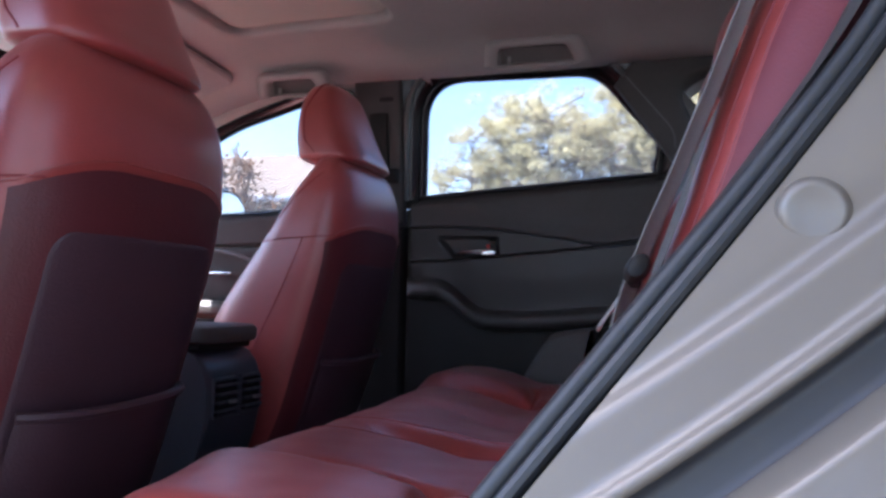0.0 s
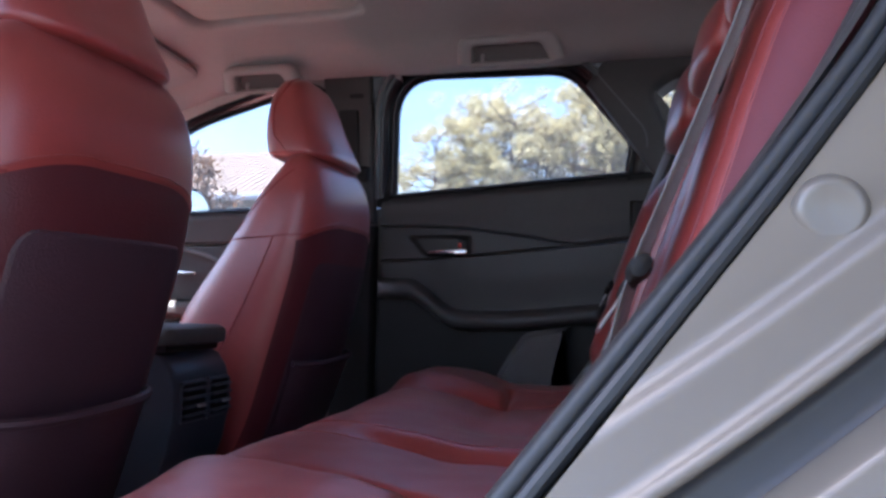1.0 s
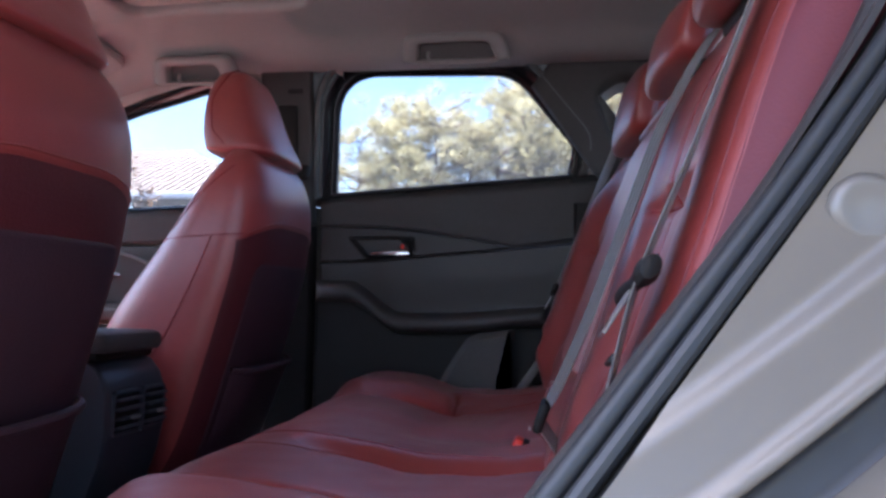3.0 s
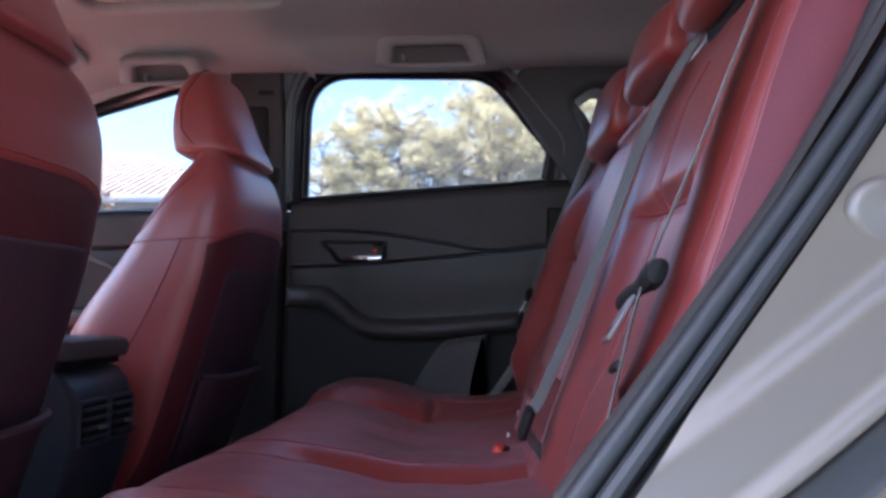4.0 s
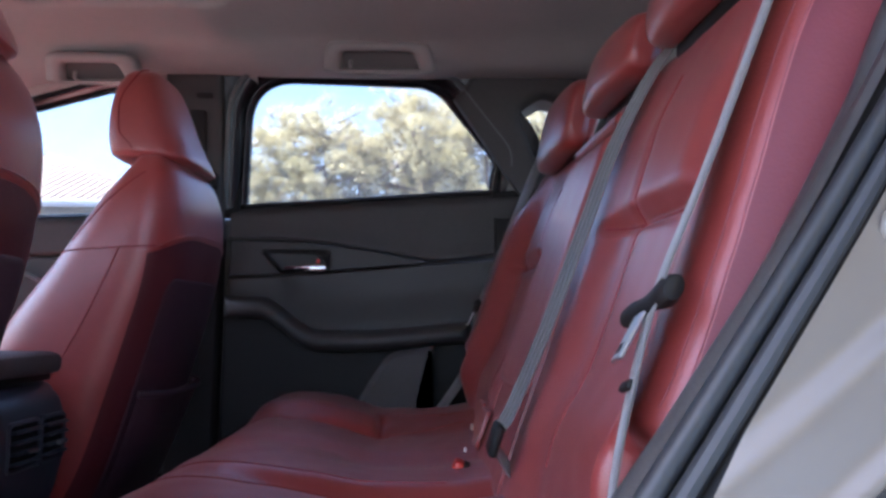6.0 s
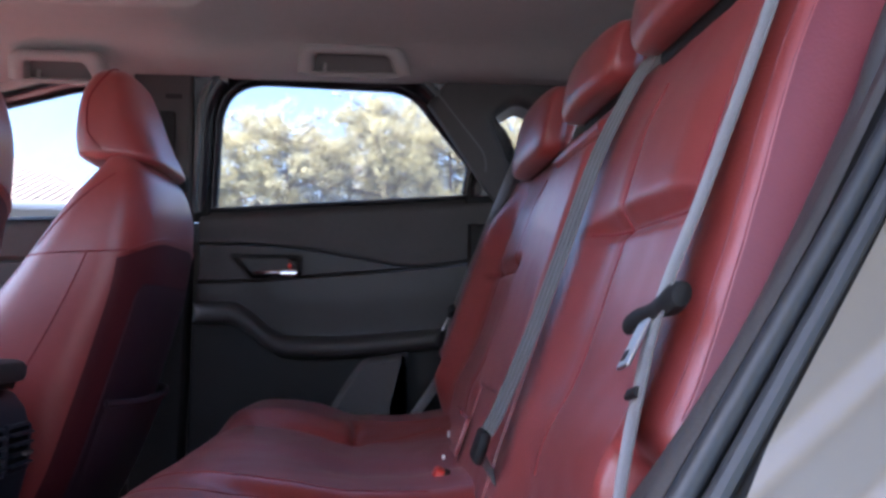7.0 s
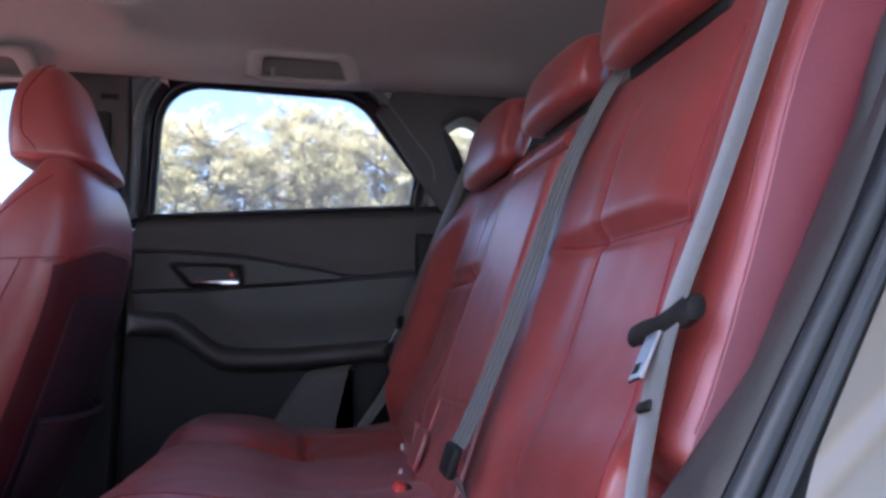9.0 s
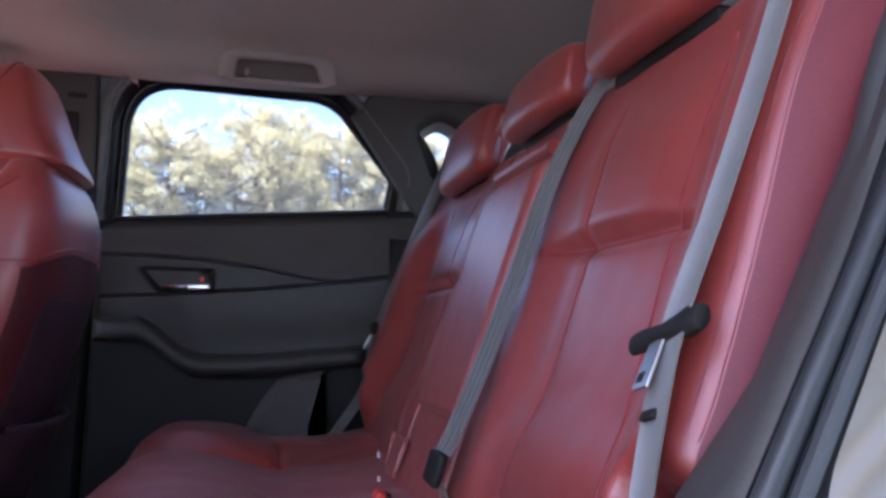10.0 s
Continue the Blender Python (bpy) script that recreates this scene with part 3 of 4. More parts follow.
def build_far_pillars():
    pil = thing("pillar_trim", "charcoal plastic centre pillar cover with belt anchor", "pillar trim", kind="structure", at=(-0.1, 0.74, 0.4))
    yw = lambda x, z: 0.735 - 0.115 * max(0.0, z - 1.05) + 0.010 * smooth(1.06, 1.0, z)
    part("upper_cover", pad(-0.205, -0.058, lambda x: 1.02, lambda x: 1.432, yw, 0.010, 0.02, 30, 40), GREY_TRIM, pil)
    part("lower_cover", pad(-0.19, -0.060, lambda x: 0.36, lambda x: 1.018, yw, 0.012, 0.03, 24, 30), HARD_BLACK, pil)
    part("height_adjuster", slab(round_poly([(-0.155, 1.16), (-0.100, 1.16), (-0.100, 1.33), (-0.155, 1.33)], 0.008, 4), lambda a, b, lift: Vector((a, yw(a, b) - 0.001 - lift, b)), 0.006, 0.002), HARD_BLACK, pil, "black belt height slide")
    part("airbag_mark", slab(round_poly([(-0.125, 1.362), (-0.085, 1.362), (-0.085, 1.374), (-0.125, 1.374)], 0.003, 3), lambda a, b, lift: Vector((a, yw(a, b) - lift, b)), 0.0015, 0.0005), HARD_BLACK, pil)
    part("belt_ring", box((0.055, 0.022, 0.042), (-0.085, 0.690, 1.150), 0.010, 3), HARD_BLACK, pil, "black belt guide")
    belt_ = thing("front_seat_belt", "grey front seat belt hanging at the centre pillar", "seat belt", at=(-0.1, 0.70, 0.42))
    ps = smooth_path([(-0.100, 0.684, 1.145), (-0.118, 0.690, 1.0), (-0.150, 0.694, 0.80), (-0.19, 0.70, 0.45)], 6)
    part("webbing", strap(ps, [(1, 0, 0)] * len(ps), 0.044), WEBBING, belt_)

    # rear quarter lining with its small window
    q = thing("wall_far", "black rear pillar lining with a small quarter window", "trim panel", kind="structure", at=(0.8, 0.75, 0.5))
    hole = round_poly([(0.672, 1.345), (0.718, 1.232), (0.745, 1.220), (0.79, 1.26), (0.79, 1.36), (0.735, 1.385)], [0.03, 0.015, 0.015, 0.02, 0.02, 0.03], 6)
    mid = Vector((0.745, 1.300))
    qy = lambda x, z: 0.735 - 0.16 * max(0.0, z - 1.12) - 0.05 * smooth(0.85, 1.2, x)

    def rim(p, k):
        d = p - mid
        ang = math.atan2(d.y, d.x)
        far = 10.0
        for nx, nz, lim in ((0, 1, 1.43 - mid.y), (0, -1, mid.y - 1.06), (1, 0, 1.30 - mid.x), (-0.77, -0.64, 0.155), (-0.78, 0.62, 0.222)):
            c = nx * math.cos(ang) + nz * math.sin(ang)
            if c > 1e-4:
                far = min(far, lim / c)
        return mid + Vector((math.cos(ang), math.sin(ang))) * far if k else p

    rings = [[Vector((p.x, qy(p.x, p.y) + d, p.y)) for p in grown(hole, g)] for g, d in ((-0.016, 0.075), (-0.010, 0.055), (-0.004, 0.025), (0.004, 0.006), (0.016, 0.0))]
    for t in (0.15, 0.3, 0.5, 0.7, 0.85, 0.95, 1.0):
        ps = [p.lerp(rim(p, 1), t) for p in grown(hole, 0.016 * (1 - t))]
        rings.append([Vector((p.x, qy(p.x, p.y) + (0.012 if t == 1 else 0), p.y)) for p in ps])
    part("pillar_cover", loft(rings, caps=False), SOFT_BLACK, q, sharp=60)
    reveal = [[Vector((p.x, qy(p.x, p.y) + d, p.y)) for p in grown(hole, g)] for g, d in ((-0.0055, 0.024), (-0.0115, 0.052), (-0.018, 0.074))]
    part("window_reveal", loft(reveal, caps=False), HANDLE_GREY, q, "pale window surround", sharp=60)
    part("window_pane", slab(grown(hole, -0.012), lambda a, b, lift: Vector((a, qy(a, b) + 0.074 + lift, b)), 0.004, 0.001), GLASS, q).visible_shadow = False
    part("side_cover", pad(0.62, 1.30, lambda x: 0.45, lambda x: 1.075 + 0.07 * (x < 0), lambda x, z: 0.728, 0.01, 0.02, 20, 20), HARD_BLACK, q)
    arch = round_poly([(0.27, 0.44), (0.50, 0.44), (0.445, 0.62), (0.478, 0.757), (0.366, 0.739), (0.325, 0.680), (0.28, 0.60)], [0.01, 0.01, 0.02, 0.012, 0.018, 0.04, 0.04], 5)
    part("wheel_arch_cover", slab(arch, lambda a, b, lift: Vector((a, 0.735 - lift, b)), 0.062, 0.014), SOFT_BLACK, q, "charcoal lower side cover")


def grab_handle(x0, x1, y, z, group):
    """A folded grab handle under the roof rail: two feet, a bar and a hollow."""
    h = thing("grab_handle", "greige plastic grab handle folded against the headliner", "grab handle", group, at=((x0 + x1) / 2, y, z + 0.05))
    w = x1 - x0
    lay = lambda a, b, lift: Vector((x0 + a, y + 0.024 - 0.55 * b - lift * 0.80, z + 0.92 * b - lift * 0.45))
    outer = round_poly([(0, 0), (w, 0), (w - 0.016, 0.064), (0.010, 0.064)], [0.010, 0.010, 0.026, 0.020], 6)
    inner = round_poly([(0.036, 0.002), (w - 0.034, 0.002), (w - 0.052, 0.044), (0.042, 0.044)], [0.004, 0.004, 0.014, 0.012], 6)
    n = len(outer)
    rings = [[lay(p.x, p.y, 0.0) for p in outer], [lay(p.x, p.y, 0.024) for p in outer], [lay(p.x, p.y, 0.031) for p in grown(outer, -0.006)],
             [lay(p.x, p.y, 0.031) for p in grown(inner, 0.004)], [lay(p.x, p.y, 0.026) for p in inner], [lay(p.x, p.y, 0.001) for p in grown(inner, -0.003)]]
    part("grip", loft(rings, caps=False), HANDLE_GREY, h, sharp=50)
    part("recess", slab(grown(inner, 0.002), lambda a, b, lift: lay(a, b, -0.006 + lift), 0.006, 0.001), RECESS_GREY, h)
    part("coat_hook", tube([lay(0.062, 0.020, 0.002), lay(0.062, 0.012, 0.012), lay(0.062, 0.004, 0.008)], 0.005, 8), HANDLE_GREY, h)
    return h


# ---- front seats ----
SEAT_REAR = [(0.44, -0.105), (0.54, -0.066), (0.665, -0.028), (0.78, 0.004), (0.86, 0.024), (0.93, 0.034), (1.0, 0.035), (1.06, 0.024), (1.10, 0.004), (1.125, -0.022), (1.135, -0.05)]
SEAT_FRONT = [(0.44, -0.39), (0.54, -0.36), (0.66, -0.350), (0.78, -0.300), (0.914, -0.206), (1.03, -0.128), (1.09, -0.082), (1.12, -0.068), (1.135, -0.058)]
SEAT_HALF = [(0.44, 0.195), (0.54, 0.205), (0.66, 0.21), (0.78, 0.208), (0.92, 0.200), (1.0, 0.190), (1.05, 0.178), (1.09, 0.158), (1.115, 0.130), (1.13, 0.095), (1.135, 0.07)]
POW = 3.2


def seat_back_x(y, z):
    """The rear face of the backrest, with the sunk field under the arched seam."""
    a, b, h = soft_table(z, SEAT_FRONT), soft_table(z, SEAT_REAR), soft_table(z, SEAT_HALF)
    k = max(0.0, 1 - (abs(y) / h) ** POW) ** (1 / POW)
    x = (a + b) / 2 + (b - a) / 2 * k
    arch = seam_z(y)
    return x - 0.003 * smooth(0.0, 0.012, arch - z) * smooth(0.185, 0.165, abs(y))


def seam_z(y):
    return 0.968 - 2.2 * max(0.0, abs(y) - 0.06) ** 2 if abs(y) < 0.165 else 0.9437 - 0.5 * (abs(y) - 0.165)


def seat_side_y(x, z):
    a, b, h = soft_table(z, SEAT_FRONT), soft_table(z, SEAT_REAR), soft_table(z, SEAT_HALF)
    t = min(1.0, abs(x - (a + b) / 2) / ((b - a) / 2))
    return h * max(0.0, 1 - t ** POW) ** (1 / POW)


def front_seat(yc):
    """Built round y = 0, then set beside the centre line."""
    seat = thing("car_seat", "red leather front car seat with map pocket and headrest", "car seat", "front seats", at=(-0.2, 0, 0.32))
    rings = []
    for z in sorted({*span(0.44, 1.135, 90), 1.131, 1.1335, *span(0.925, 0.975, 20)}):
        a, b, h = soft_table(z, SEAT_FRONT), soft_table(z, SEAT_REAR), soft_table(z, SEAT_HALF)
        ring = []
        for i in range(112):
            th = 2 * math.pi * i / 112
            c, s = math.cos(th), math.sin(th)
            px = math.copysign(abs(c) ** (2 / POW), c)
            py = math.copysign(abs(s) ** (2 / POW), s)
            x, y = (a + b) / 2 + (b - a) / 2 * px, h * py
            if c > 0:
                x -= 0.003 * smooth(0.0, 0.012, seam_z(y) - z) * smooth(0.185, 0.165, abs(y))
            else:
                x += 0.035 * smooth(0.16, 0.08, abs(y)) * smooth(1.08, 0.9, z)
            ring.append(Vector((x, y, z)))
        rings.append(ring)
    back = part("backrest", loft(rings), LEATHER, seat, sharp=0)

    # arched seam, pocket panel and the pocket's lip
    ys = span(-0.172, 0.172, 60)
    part("seam", tube([(seat_back_x(y, seam_z(y) + 0.004) + 0.0005, y, seam_z(y) + 0.002) for y in ys], 0.0015, 6), LEATHER, back)
    for s in (-1, 1):
        pts = [(0, s * (0.170 + 0.004 * k), 0.941 - 0.002 * k) for k in range(7)]
        part("seam", tube([(seat_back_x(y, z) + 0.0005, y, z) for _, y, z in pts], 0.0015, 6), LEATHER, back)

    def on_back(y, z, lift):
        return Vector((seat_back_x(y, z) + lift, y, z))

    def panel(y, v, lo, hi, half, r, lift):
        z = lo + (hi - lo) * v
        t = 0.0
        if z > hi - r:
            t = half - r + math.sqrt(max(0, r * r - (z - hi + r) ** 2))
        else:
            t = half
        yy = y * t
        gap = min(t - abs(yy), hi - z)
        roll = lift * (1 - math.sqrt(max(0, 1 - (1 - min(1, max(0, gap / 0.01))) ** 2)))
        return on_back(yy, z, lift - roll - 0.001)

    part("back_field", grid(lambda y, v: on_back(y, 0.445 + (seam_z(y) - 0.008 - 0.445) * v, 0.0008), span(-0.187, 0.187, 60), span(0, 1, 50)), LEATHER_DARK, back, "dark maroon field under the arched seam", sharp=0)
    us = sorted({*span(-1, 1, 40), -0.985, -0.95, 0.95, 0.985})
    vs = sorted({*span(0, 1, 40), 0.99, 0.98, 0.97, 0.96})
    part("pocket_panel", grid(lambda u, v: panel(u, v, 0.46, 0.886, 0.148, 0.035, 0.0030), us, vs), PLUM_PANEL, back, "dull plum seat back panel", sharp=0)
    lip = lambda y: 0.672 + 0.25 * y * y + 0.004 * math.sin(9 * y)
    part("map_pocket", grid(lambda u, v: on_back(u * 0.140, 0.46 + (lip(u * 0.140) - 0.46) * v, 0.010 + 0.020 * v * (1 - u ** 4)), us, span(0, 1, 14)), PLUM_PANEL, back, "dull plum map pocket", sharp=0)
    part("pocket_hem", tube([on_back(y, lip(y), 0.010 + 0.020 * (1 - (y / 0.140) ** 4)) for y in span(-0.140, 0.140, 36)], 0.007, 8), PLUM_PANEL, back, "padded pocket hem")

    # side panels: a level seam and a slanting one
    for s in (-1, 1):
        pts = [(x, s * (seat_side_y(x, 0.934 + 0.07 * (x + 0.06)) + 0.0002), 0.934 + 0.07 * (x + 0.06)) for x in span(-0.198, 0.012, 26)]
        part("seam", tube(pts, 0.0015, 6), THREAD, back)
        pts = [(x, s * (seat_side_y(x, z) + 0.0002), z) for x, z in ((-0.058 - 0.069 * t - 0.02 * t * t, 0.934 - 0.206 * t) for t in span(0, 1.75, 30))]
        part("seam", tube(pts, 0.0017, 6), THREAD, back)
        pts = [(x, s * (seat_side_y(x, z) + 0.0002), z) for x, z in ((-0.150 + 0.09 * t + 0.03 * t * t, 0.945 + 0.13 * t) for t in span(0, 1, 20))]
        part("seam", tube(pts, 0.0013, 6), THREAD, back)

    # headrest
    hr = [(1.108, -0.118, 0.016, 0.120), (1.114, -0.133, 0.022, 0.131), (1.126, -0.138, 0.018, 0.135), (1.16, -0.143, 0.000, 0.132), (1.20, -0.142, -0.018, 0.126), (1.24, -0.136, -0.033, 0.116),
          (1.265, -0.127, -0.043, 0.104), (1.283, -0.116, -0.051, 0.090), (1.293, -0.104, -0.058, 0.072), (1.299, -0.092, -0.066, 0.05), (1.302, -0.084, -0.074, 0.03)]
    tabs = [[(r[0], r[k]) for r in hr] for k in (1, 2, 3)]
    rings = []
    for z in sorted({*span(1.108, 1.302, 44), 1.3005, 1.3013, 1.110, 1.1115}):
        a, b, h = (soft_table(z, t) for t in tabs)
        ring = []
        for i in range(64):
            th = 2 * math.pi * i / 64
            c, s = math.cos(th), math.sin(th)
            ring.append(Vector(((a + b) / 2 + (b - a) / 2 * math.copysign(abs(c) ** 0.62, c), h * math.copysign(abs(s) ** 0.62, s), z + 0.006 * (c < 0) * abs(c))))
        rings.append(ring)
    head = part("headrest", loft(rings), LEATHER, seat, sharp=0)

    def on_head(z, f, s):
        a, b, h = (soft_table(z, t) for t in tabs)
        x = a + (b - a) * f
        t = abs(2 * f - 1)
        return Vector((x, s * (h * max(0, 1 - t ** 3.22) ** (1 / 3.22) + 0.0002), z + 0.002))

    for s in (-1, 1):
        part("seam", tube([on_head(z, 0.30 + 0.22 * smooth(1.21, 1.29, z) + 0.12 * smooth(1.16, 1.12, z), s) for z in span(1.122, 1.297, 26)], 0.0015, 6), THREAD, head)
        part("post", tube([(-0.075, s * 0.06, 1.06), (-0.075, s * 0.06, 1.13)], 0.0065, 8), STEEL, seat, "bright steel headrest post")
    part("guide_sleeve", box((0.05, 0.17, 0.012), (-0.065, 0, 1.1335), 0.005), HARD_BLACK, seat)

    # cushion and frame
    rings = []
    for x, lo, hi, h in ((-0.64, 0.50, 0.56, 0.20), (-0.62, 0.47, 0.60, 0.235), (-0.57, 0.45, 0.615, 0.25), (-0.45, 0.44, 0.60, 0.255), (-0.30, 0.43, 0.585, 0.25), (-0.20, 0.43, 0.57, 0.235), (-0.17, 0.46, 0.55, 0.22)):
        zc, hz = (lo + hi) / 2, (hi - lo) / 2
        rings.append([Vector((x, h * math.copysign(abs(math.cos(t)) ** 0.5, math.cos(t)), zc + hz * math.copysign(abs(math.sin(t)) ** 0.5, math.sin(t)))) for t in span(0, 2 * math.pi, 41)[:-1]])
    part("cushion", loft(rings), LEATHER, seat)
    part("side_cover", box((0.42, 0.03, 0.12), (-0.40, -0.245, 0.44), 0.012), HARD_BLACK, seat)
    part("side_cover", box((0.42, 0.03, 0.12), (-0.40, 0.245, 0.44), 0.012), HARD_BLACK, seat)
    for s in (-1, 1):
        part("runner", box((0.52, 0.04, 0.10), (-0.42, s * 0.17, 0.36), 0.008), HARD_BLACK, seat)
    part("recliner_cover", box((0.07, 0.03, 0.16), (-0.19, 0.205, 0.52), 0.014, 3), HARD_BLACK, seat)
    seat.location = (-0.2, yc, 0.32)
    return seat


def build_console():
    con = thing("centre_console", "satin black centre console with rear air vents", "console", at=(-0.2, 0.0, 0.40))
    prof = [(-0.70, 0.40), (-0.70, 0.62), (-0.50, 0.68), (-0.30, 0.715), (-0.145, 0.722), (-0.122, 0.712), (-0.104, 0.690), (-0.095, 0.66), (-0.094, 0.61), (-0.104, 0.56), (-0.125, 0.50), (-0.14, 0.40)]
    rings = []
    for y, k in ((-0.086, 0.988), (-0.082, 0.996), (-0.074, 1), (0.074, 1), (0.082, 0.996), (0.086, 0.988)):
        rings.append([Vector((-0.4 + (x + 0.4) * k, y, 0.55 + (z - 0.55) * k)) for x, z in prof])
    body = part("body", loft(rings), CONSOLE_BLUE, con, sharp=30)
    lid = round_poly([(-0.46, -0.085), (-0.104, -0.090), (-0.104, 0.090), (-0.46, 0.085)], 0.02, 6)
    rings = [[Vector((p.x, p.y, 0.735 + h)) for p in grown(lid, g)] for g, h in ((-0.012, -0.006), (-0.003, -0.003), (0.0, 0.003), (0.0, 0.016), (-0.004, 0.023), (-0.014, 0.027), (-0.03, 0.028))]
    part("lid", loft(rings), SOFT_BLACK, con, "black padded armrest lid")
    part("lid_base", box((0.33, 0.160, 0.016), (-0.285, 0, 0.726), 0.004), HARD_BLACK, con)
    # two vents
    turn = Matrix.Rotation(radians(-4), 4, "Y")
    for y0, y1 in ((-0.070, 0.004), (0.012, 0.076)):
        w, yc = y1 - y0, (y0 + y1) / 2
        ring = round_poly([(y0, 0.604), (y1, 0.604), (y1, 0.668), (y0, 0.668)], 0.008, 4)
        vent = part("vent", loft([[Vector((-0.0945 + d, p.x, p.y)) for p in grown(ring, g)] for g, d in ((0.003, -0.004), (0.003, 0.002), (0.001, 0.0035), (-0.002, 0.0025), (-0.003, -0.002))], caps=False), CONSOLE_BLUE, con, "rear air vent")
        part("vent_bowl", slab(ring, lambda a, b, lift: Vector((-0.0990 + lift, a, b)), 0.0055, 0.001), CARPET, vent)
        for k in range(4):
            part("slat", box((0.014, w - 0.006, 0.0034), (-0.0905, yc, 0.6135 + 0.0145 * k), 0.0012, 1), CONSOLE_BLUE, vent)
        part("vent_tab", box((0.008, 0.020, 0.005), (-0.0825, yc + 0.006, 0.6285), 0.0015, 2), STEEL, vent, "small bright vent slider")
    part("divider", box((0.006, 0.008, 0.074), (-0.0925, 0.008, 0.637), 0.002), CONSOLE_BLUE, con)
    return con


# ---- rear bench ----
def cushion_z(x, y):
    a = abs(y)
    z = soft_table(x, [(0.085, 0.50), (0.095, 0.552), (0.113, 0.590), (0.140, 0.612), (0.19, 0.622), (0.30, 0.613), (0.40, 0.596), (0.50, 0.598), (0.58, 0.612), (0.64, 0.64)])
    z += 0.010 * smooth(-0.05, 0.30, y) * smooth(0.09, 0.14, x) * smooth(0.42, 0.26, x)
    # outer thigh pads rise beside the seams
    z += 0.024 * smooth(0.345, 0.44, a) * smooth(0.085, 0.15, x) * (1 - 0.45 * smooth(0.382, 0.398, x) * smooth(0.50, 0.42, a)) * smooth(0.70, 0.55, x)
    z -= 0.030 * smooth(0.60, 0.69, a)
    z -= (0.016 * smooth(0.16, 0.37, x)) * math.exp(-((a - 0.352) / 0.016) ** 2) * smooth(0.42, 0.385, x)
    z -= 0.012 * math.exp(-((x - 0.392) / 0.010) ** 2) * smooth(0.345, 0.365, a) * smooth(0.50, 0.43, a)
    z += 0.006 * smooth(-0.45, -0.25, y) * smooth(0.15, 0.0, y) * smooth(0.3, 0.15, x)
    # channel between near and middle places
    c = y + 0.105
    z -= (0.002 + 0.028 * smooth(0.16, 0.36, x)) * math.exp(-(abs(c) / 0.034) ** 2.6)
    z -= 0.008 * math.exp(-((y - 0.115) / 0.05) ** 2) * smooth(0.2, 0.4, x)
    z += 0.0025 * noise.noise((x * 9, y * 7, 0.3)) + 0.0012 * noise.noise((x * 30, y * 22, 1.3))
    return z


LEAN = 0.345
BENCH = Matrix.Translation((0.5, 0, 0)) @ Matrix.Rotation(radians(3.0), 4, "Z") @ Matrix.Translation((-0.5, 0, 0))
NORMAL = Vector((-0.945, 0, 0.326))


def back_depth(y, z):
    """How far the rear backrest stands out of its plane."""
    a = abs(y)
    d = (0.050 if y > 0 else 0.036) * smooth(0.485, 0.57, a) * (1 - (0.75 if y > 0 else 0.35) * smooth(1.0, 1.15, z)) * smooth(0.60, 0.70, z)
    d += 0.018 * smooth(0.27, 0.17, a) * smooth(1.16, 1.05, z)
    out = smooth(0.16, 0.22, a)
    d += out * 0.014 * smooth(0.50, 0.42, a) * smooth(0.20, 0.28, a) * smooth(0.928, 0.955, z) * smooth(1.13, 1.02, z)
    d -= out * 0.008 * math.exp(-((z - 0.930) / 0.008) ** 2) * smooth(0.54, 0.50, a)
    d -= 0.003 * math.exp(-((a - 0.275 - 0.02 * math.sin((z - 0.6) * 5)) / 0.010) ** 2) * smooth(0.66, 0.72, z) * smooth(1.12, 1.0, z)
    d += 0.012 * math.exp(-((z - 0.70) / 0.05) ** 2) * out
    d += 0.002 * noise.noise((z * 8, y * 7, 2.3)) + 0.0009 * noise.noise((z * 28, y * 25, 4.1))
    return d


def back_at(y, z, lift=0.0):
    p = Vector((0.60 + LEAN * (z - 0.66), y, z)) + NORMAL * (back_depth(y, z) + lift)
    return p


def back_section(y0, y1, r0, r1, z0=0.575, z1=1.160, top=0.045):
    """One upholstered section of the rear backrest; its rims roll back."""
    def roll(g, r, depth):
        t = min(1.0, max(0.0, g / r))
        return depth * (1 - math.sqrt(max(0.0, 1 - (1 - t) ** 2)))

    def at(y, z):
        back = roll(y - y0, r0, 1.4 * r0) + roll(y1 - y, r1, 1.4 * r1) + roll(z1 - z, top, 0.075) + roll(z - z0, 0.02, 0.03)
        back += roll(z - 0.718, 0.032, 0.07) * smooth(0.545, 0.575, abs(y))
        p = back_at(y, z) - NORMAL * back
        p.y += 0.006 * smooth(0.85, 1.12, z) * smooth(-0.50, -0.62, y)
        return p
    near = lambda a, b, r, s: [a + (b - a) * 0.0] + [a + s * r * k for k in (0.01, 0.03, 0.07, 0.13, 0.22, 0.34, 0.48, 0.65, 0.82)]
    ys = sorted({*near(y0, y1, r0, 1), *near(y1, y0, r1, -1), *span(y0 + r0, y1 - r1, 70)})
    zs = sorted({*near(z1, z0, top, -1), *span(z0, z1 - top, 110), z0 + 0.001, z0 + 0.003})
    return grid(at, ys, zs)


